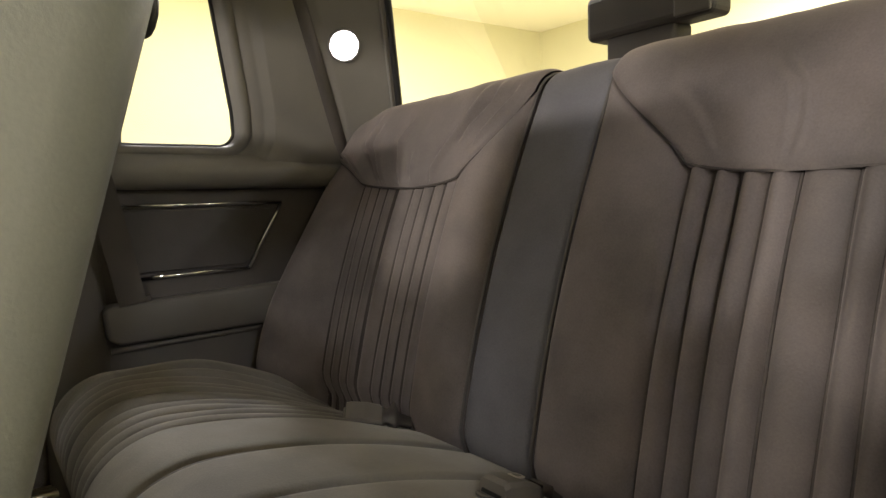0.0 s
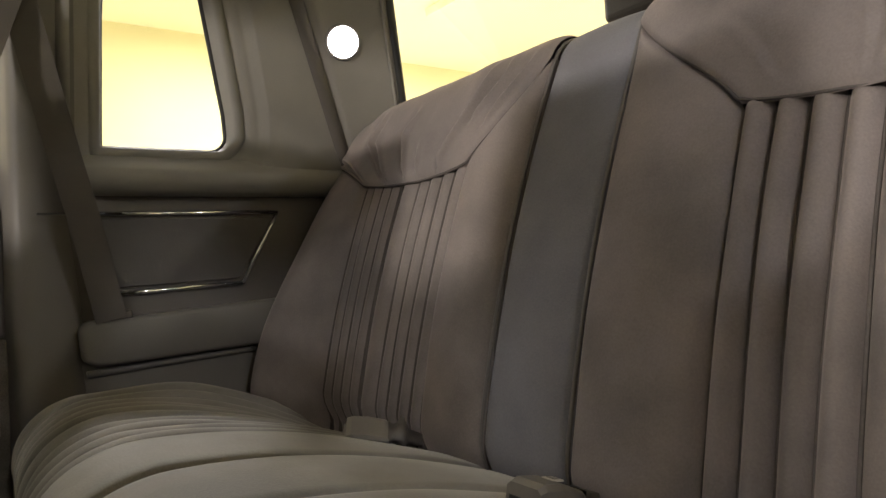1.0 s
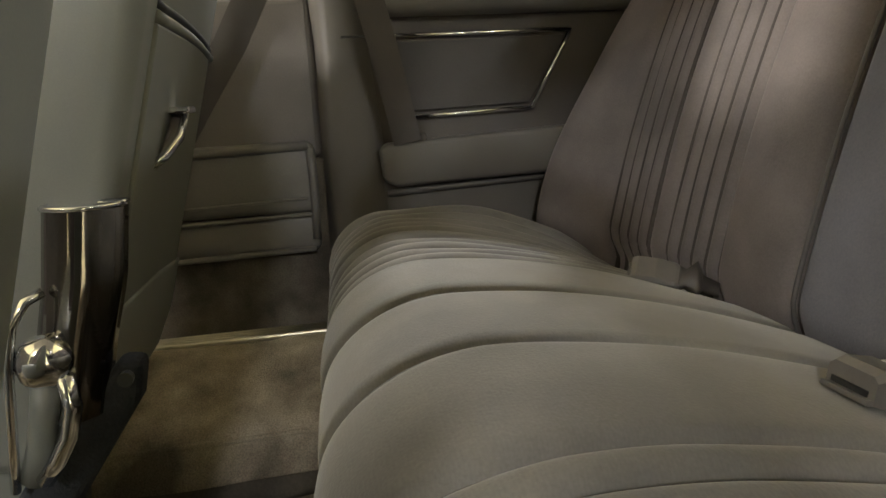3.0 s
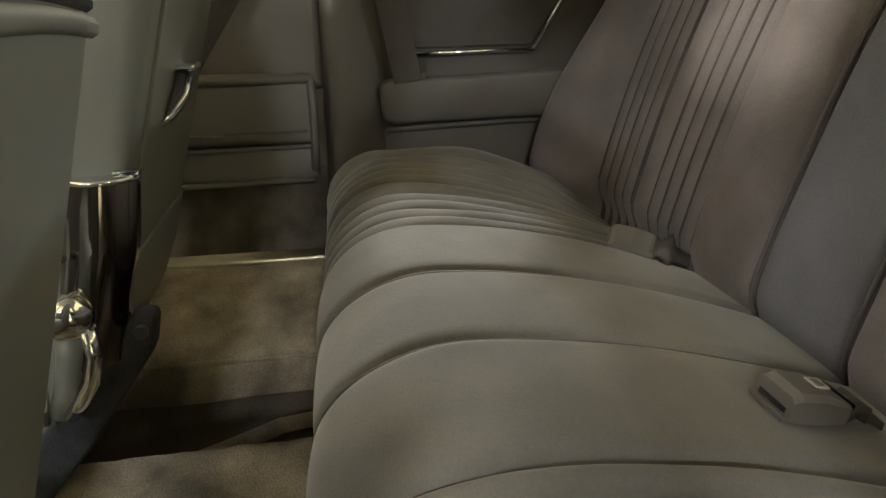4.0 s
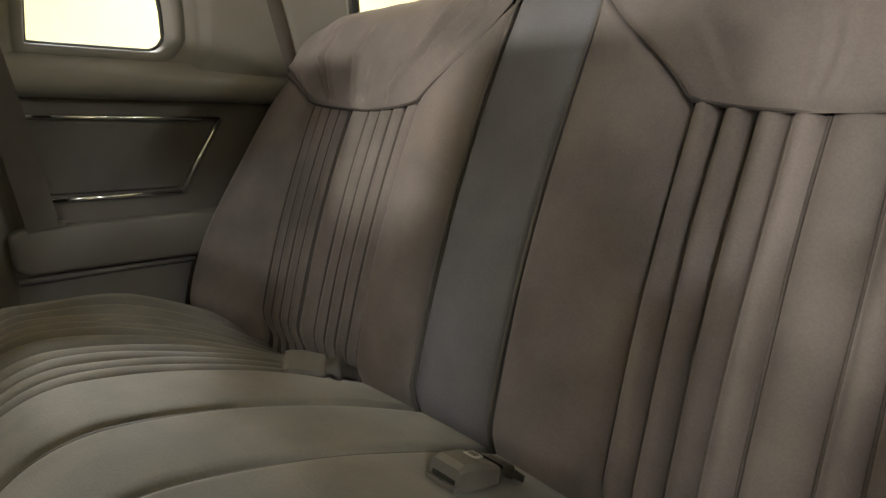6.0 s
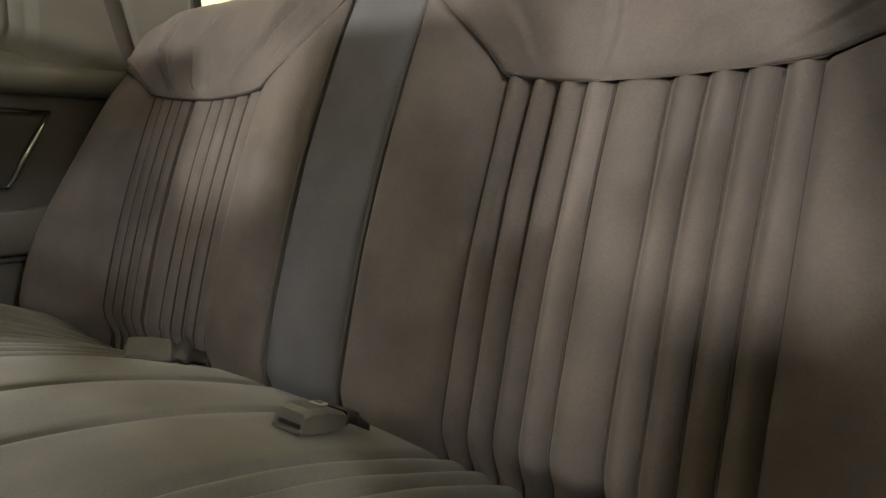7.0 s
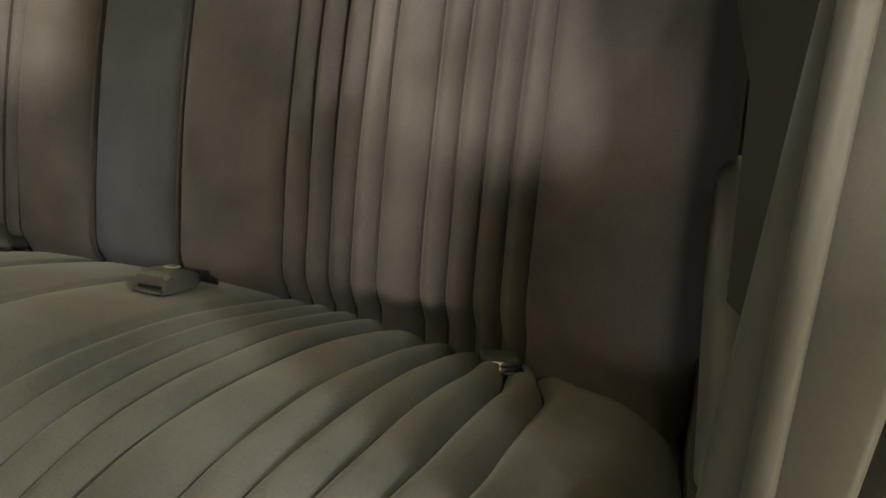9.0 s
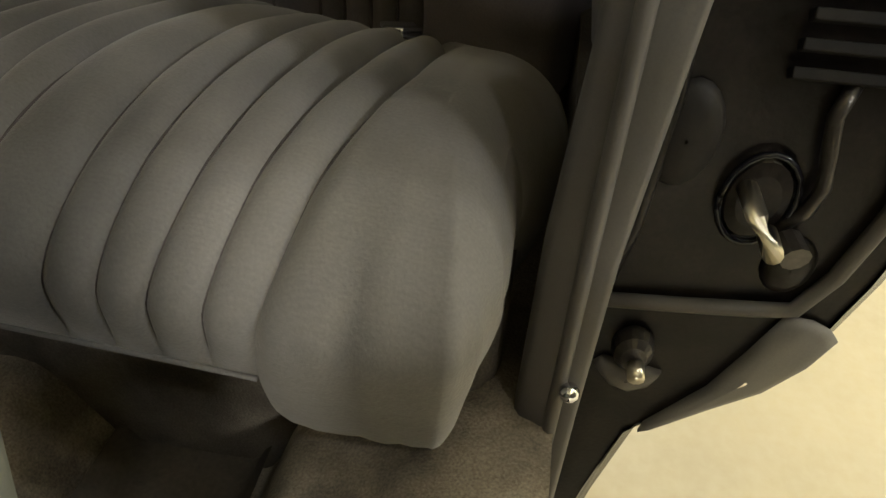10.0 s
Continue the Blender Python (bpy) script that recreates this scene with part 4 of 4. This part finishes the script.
# ---- body shell on the open side ----
BODY = [(-0.745, 0.08), (-0.754, 0.150), (-0.772, 0.248), (-0.874, 0.381), (-0.886, 0.432), (-0.910, 0.60), (-0.905, 0.80), (-0.850, 0.86)]


def body_side(sg):
    body = thing("quarter_panel", "glossy dark blue painted rear quarter panel with door jamb", "car body", "quarter panels")
    rows = [[(sg * -x, y, z) for x, z in BODY] for y in (0.395, 0.388, 0.38, 0.0, -0.9)]
    for r, k in zip(rows, (0.012, 0.003, 0, 0, 0)):
        for i, p in enumerate(r):
            r[i] = (p[0] - sg * k, p[1], p[2])
    part("outer_skin", rings_bm(rows, closed=False), M_PAINT, body, smooth=True)
    bm = bmesh.new()
    inner = [(-0.702, 0.86), (-0.702, 0.10)]
    f = bm.faces.new([bm.verts.new((sg * -x - 0 * sg, 0.392, z)) for x, z in [(x + 0.012, z) for x, z in BODY] + inner])
    part("jamb", bm, M_JAMB, body, "dark glossy door jamb")
    return body


near = body_side(-1)
body_side(1)
J = 0.392
part("jamb_flange", tube_bm([(-0.716, J + 0.004, 0.392), (-0.76, J + 0.006, 0.398), (-0.815, J + 0.006, 0.404), (-0.836, J + 0.006, 0.408), (-0.850, J + 0.006, 0.439), (-0.860, J + 0.006, 0.490), (-0.866, J + 0.006, 0.60)], 0.0055, 8), M_TRIM, near, "pale seam along the jamb", smooth=True)


def dome_bm(outline, y, rise):
    """A softly domed plate over an outline in the jamb's plane."""
    cx = sum(p[0] for p in outline) / len(outline)
    cz = sum(p[1] for p in outline) / len(outline)
    rows = []
    for k, h in ((1.0, -0.003), (1.0, 0.0), (0.88, 0.55), (0.6, 0.85), (0.05, 1.0)):
        rows.append([(cx + (x - cx) * k, y + (rise * h if h > 0 else h), cz + (z - cz) * k) for x, z in outline])
    return rings_bm(rows)


def oval(x, z, rx, rz, n=20):
    return [(x + rx * math.cos(2 * math.pi * i / n), z + rz * math.sin(2 * math.pi * i / n)) for i in range(n)]


part("rocker_flange", dome_bm([(-0.835, 0.399), (-0.853, 0.398), (-0.866, 0.392), (-0.873, 0.384), (-0.866, 0.362), (-0.844, 0.326), (-0.812, 0.296), (-0.788, 0.272), (-0.770, 0.254), (-0.772, 0.266), (-0.806, 0.318), (-0.822, 0.360)], J + 0.005, 0.007), M_PILLAR, near, "grey satin lower flange", smooth=True)
part("bump_pad", dome_bm(oval(-0.738, 0.522, 0.020, 0.034), J + 0.002, 0.008), M_BUMP, near, "brownish rubber bump pad", smooth=True)
part("jamb_ridge", tube_bm([(-0.724, J + 0.004, 0.60), (-0.727, J + 0.006, 0.54), (-0.724, J + 0.006, 0.46), (-0.716, J + 0.004, 0.405)], 0.005, 8), M_JAMB, near, "dark pressed ridge", smooth=True)
part("jamb_dent", dome_bm(oval(-0.822, 0.440, 0.016, 0.022), J + 0.002, 0.006), M_JAMB, near, "dark pressed boss", smooth=True)
part("jamb_lip", tube_bm([(-0.812, J + 0.003, 0.562), (-0.808, J + 0.007, 0.545), (-0.813, J + 0.008, 0.522), (-0.818, J + 0.008, 0.502), (-0.815, J + 0.007, 0.484), (-0.806, J + 0.003, 0.470)], 0.0045, 8), M_PRIMER, near, "folded lip beside the striker", smooth=True)
striker = thing("door_striker", "worn brass-toned door striker bolt on the jamb", "striker")
part("striker_plate", dome_bm(oval(-0.788, 0.487, 0.020, 0.030), J + 0.002, 0.006), M_JAMB, striker, "dark striker plate")
part("striker_ring", tube_bm([(x, J + 0.005, z) for x, z in oval(-0.788, 0.487, 0.021, 0.031) + [(-0.767, 0.487)]], 0.0022, 8), M_PAINT, striker, smooth=True)
part("striker_pin", tube_bm([(-0.779, J + 0.006, 0.496), (-0.782, J + 0.03, 0.492), (-0.797, J + 0.032, 0.470), (-0.800, J + 0.006, 0.466)], 0.006, 10), M_BRUSHED, striker, "bright striker loop", smooth=True)
part("striker_bolt", tube_bm([(-0.812, J + 0.006, 0.463), (-0.815, J + 0.022, 0.461)], 0.009, 10), M_PRIMER, striker, smooth=False)
latch = thing("jamb_switch", "small metal switch and bracket low on the jamb", "switch")
part("switch_body", dome_bm(oval(-0.746, 0.350, 0.015, 0.019), J + 0.004, 0.014), M_PRIMER, latch)
part("switch_pin", tube_bm([(-0.748, J + 0.014, 0.347), (-0.748, J + 0.03, 0.345)], 0.006, 10), M_BRUSHED, latch, smooth=True)
part("switch_bracket", dome_bm([(-0.772, 0.326), (-0.752, 0.330), (-0.728, 0.334), (-0.722, 0.326), (-0.735, 0.309), (-0.752, 0.303), (-0.766, 0.312)], J + 0.003, 0.009), M_TRIM, latch, smooth=True)
vent = thing("jamb_vent", "black louvred air vent in the door jamb", "vent")
for i in range(7):
    ob = part("slat", box_bm(-0.842, -0.778, -0.003, 0.006, -0.003, 0.003, 0.001), M_VENT, vent)
    ob.matrix_basis = pose(0, J + 0.004, 0.565 + 0.015 * i, 30, 0, 0)
tagged(part("rocker", box_bm(-0.745, -0.66, 0.47, 1.6, 0.02, 0.16, 0.012), M_PAINT), "dark blue painted rocker panel below the door opening", "rocker", kind="structure")

# plain unseen forms in front that close out light: firewall with dashboard, windscreen posts, open door
tagged(part("firewall", box_bm(-0.74, 0.74, 1.42, 1.50, 0.02, 0.92, 0.03), M_DOOR), "dark plain firewall and dashboard front", "firewall", kind="structure")
tagged(part("bonnet", box_bm(-0.80, 0.80, 1.50, 2.9, 0.40, 0.88, 0.05), M_PAINT), "dark blue painted bonnet of the car", "bonnet", kind="structure")
for sg in (1, -1):
    tagged(part("windscreen_post", tube_bm([(sg * 0.58, 1.12, 1.31), (sg * 0.66, 1.32, 1.10), (sg * 0.72, 1.48, 0.90)], 0.035, 8), M_TRIM, smooth=True), "grey windscreen post of the car", "pillar", kind="structure")
# unseen; its angle is set to block low west light from the seat corner
open_door = part("open_door", box_bm(-0.03, 0.03, -1.05, 0.0, 0.16, 0.86, 0.02), M_DOOR)
open_door.matrix_world = pose(-0.82, 1.42, 0, 0, 0, -42)
tagged(open_door, "plain unseen door swung open beside the car to block light", "door", kind="structure")

# ---- garage ----
GZ = -0.20
tagged(part("ground", box_bm(-8, 8, -8, 15, GZ - 0.05, GZ), M_FLOOR), "pale polished concrete garage floor", "floor", kind="structure")
for nm, b, mat, what in (("wall_north", (-8, 8, 15, 15.2, GZ, 3.6), M_FARWALL, "plain unseen garage wall kept brown to cut bounce light"), ("wall_south", (-8, 8, -8.2, -8, GZ, 3.6), M_WALL, "bright cream painted garage wall"),
                         ("wall_east", (8, 8.2, -8, 15, GZ, 3.6), M_WALL, "bright cream painted garage wall"), ("wall_west", (-8.2, -8, -8, 15, GZ, 3.6), M_WALL, "bright cream painted garage wall")):
    tagged(part(nm, box_bm(*b), mat), what, "wall", kind="structure")
tagged(part("ceiling", box_bm(-8.2, 8.2, -8.2, 15.2, 3.6, 3.7), M_CEIL), "pale garage ceiling", "ceiling", kind="structure")


def ceiling_or_fill_light(x, y, watts, sx=1.3, sy=0.35):
    ob = thing("ceiling_or_fill_light", "white strip light fixture assumed under the garage ceiling", "ceiling light", "ceiling lights")
    part("housing", box_bm(x - sx / 2 - 0.04, x + sx / 2 + 0.04, y - sy / 2 - 0.04, y + sy / 2 + 0.04, 3.50, 3.60, 0.01), M_CEIL, ob)
    area_lamp("strip_lamp", pose(x, y, 3.49), sx, sy, watts, WARM)


def added_flood_light(x, y, z, target, watts):
    """A narrow unseen flood lamp, added high on a garage wall and aimed at target."""
    ob = thing("added_flood_light", "unseen white flood light added high on the garage wall", "wall light", "wall lights")
    aim = look((x, y, z), target)
    part("housing", box_bm(-0.62, 0.62, -0.46, 0.46, 0.02, 0.16, 0.03), M_CEIL, ob, "white metal housing")
    part("bracket", box_bm(-0.05, 0.05, -0.05, 0.05, 0.16, 0.30, 0.01), M_PRIMER, ob, "dark wall bracket")
    ob.matrix_world = aim
    area_lamp("flood_lamp", aim, 1.1, 0.8, watts, (1.0, 0.93, 0.83)).data.spread = radians(60)


# added to throw the lit patch between the front seats onto the backrest
added_flood_light(-4.7, 14.7, 3.25, (0.2, 0.0, 0.7), 92)
# unseen fixtures, placed where the shadow edges on the seat point
ceiling_or_fill_light(-1.8, 2.25, 12, 0.24, 0.16)
ceiling_or_fill_light(-2.4, 1.1, 7, 0.20, 0.14)
ceiling_or_fill_light(-5.3, 3.3, 135, 0.70, 0.50)
for x, y, watts in ((6.0, -2.2, 65), (5.3, -4.3, 80), (6.2, 4.6, 70), (3.2, -6.2, 170), (-6.4, -3.5, 80)):
    ceiling_or_fill_light(x, y, watts)
# unseen fill lamps, added to brighten cushion, centre strip and far trim
ceiling_or_fill_light(2.9, -0.3, 85, 0.6, 0.4)
ceiling_or_fill_light(-4.5, 6.8, 18)
ceiling_or_fill_light(0.75, 9.2, 130, 1.3, 0.5)
ceiling_or_fill_light(4.6, 1.4, 36, 0.6, 0.4)
ceiling_or_fill_light(-7.0, 0.4, 115)
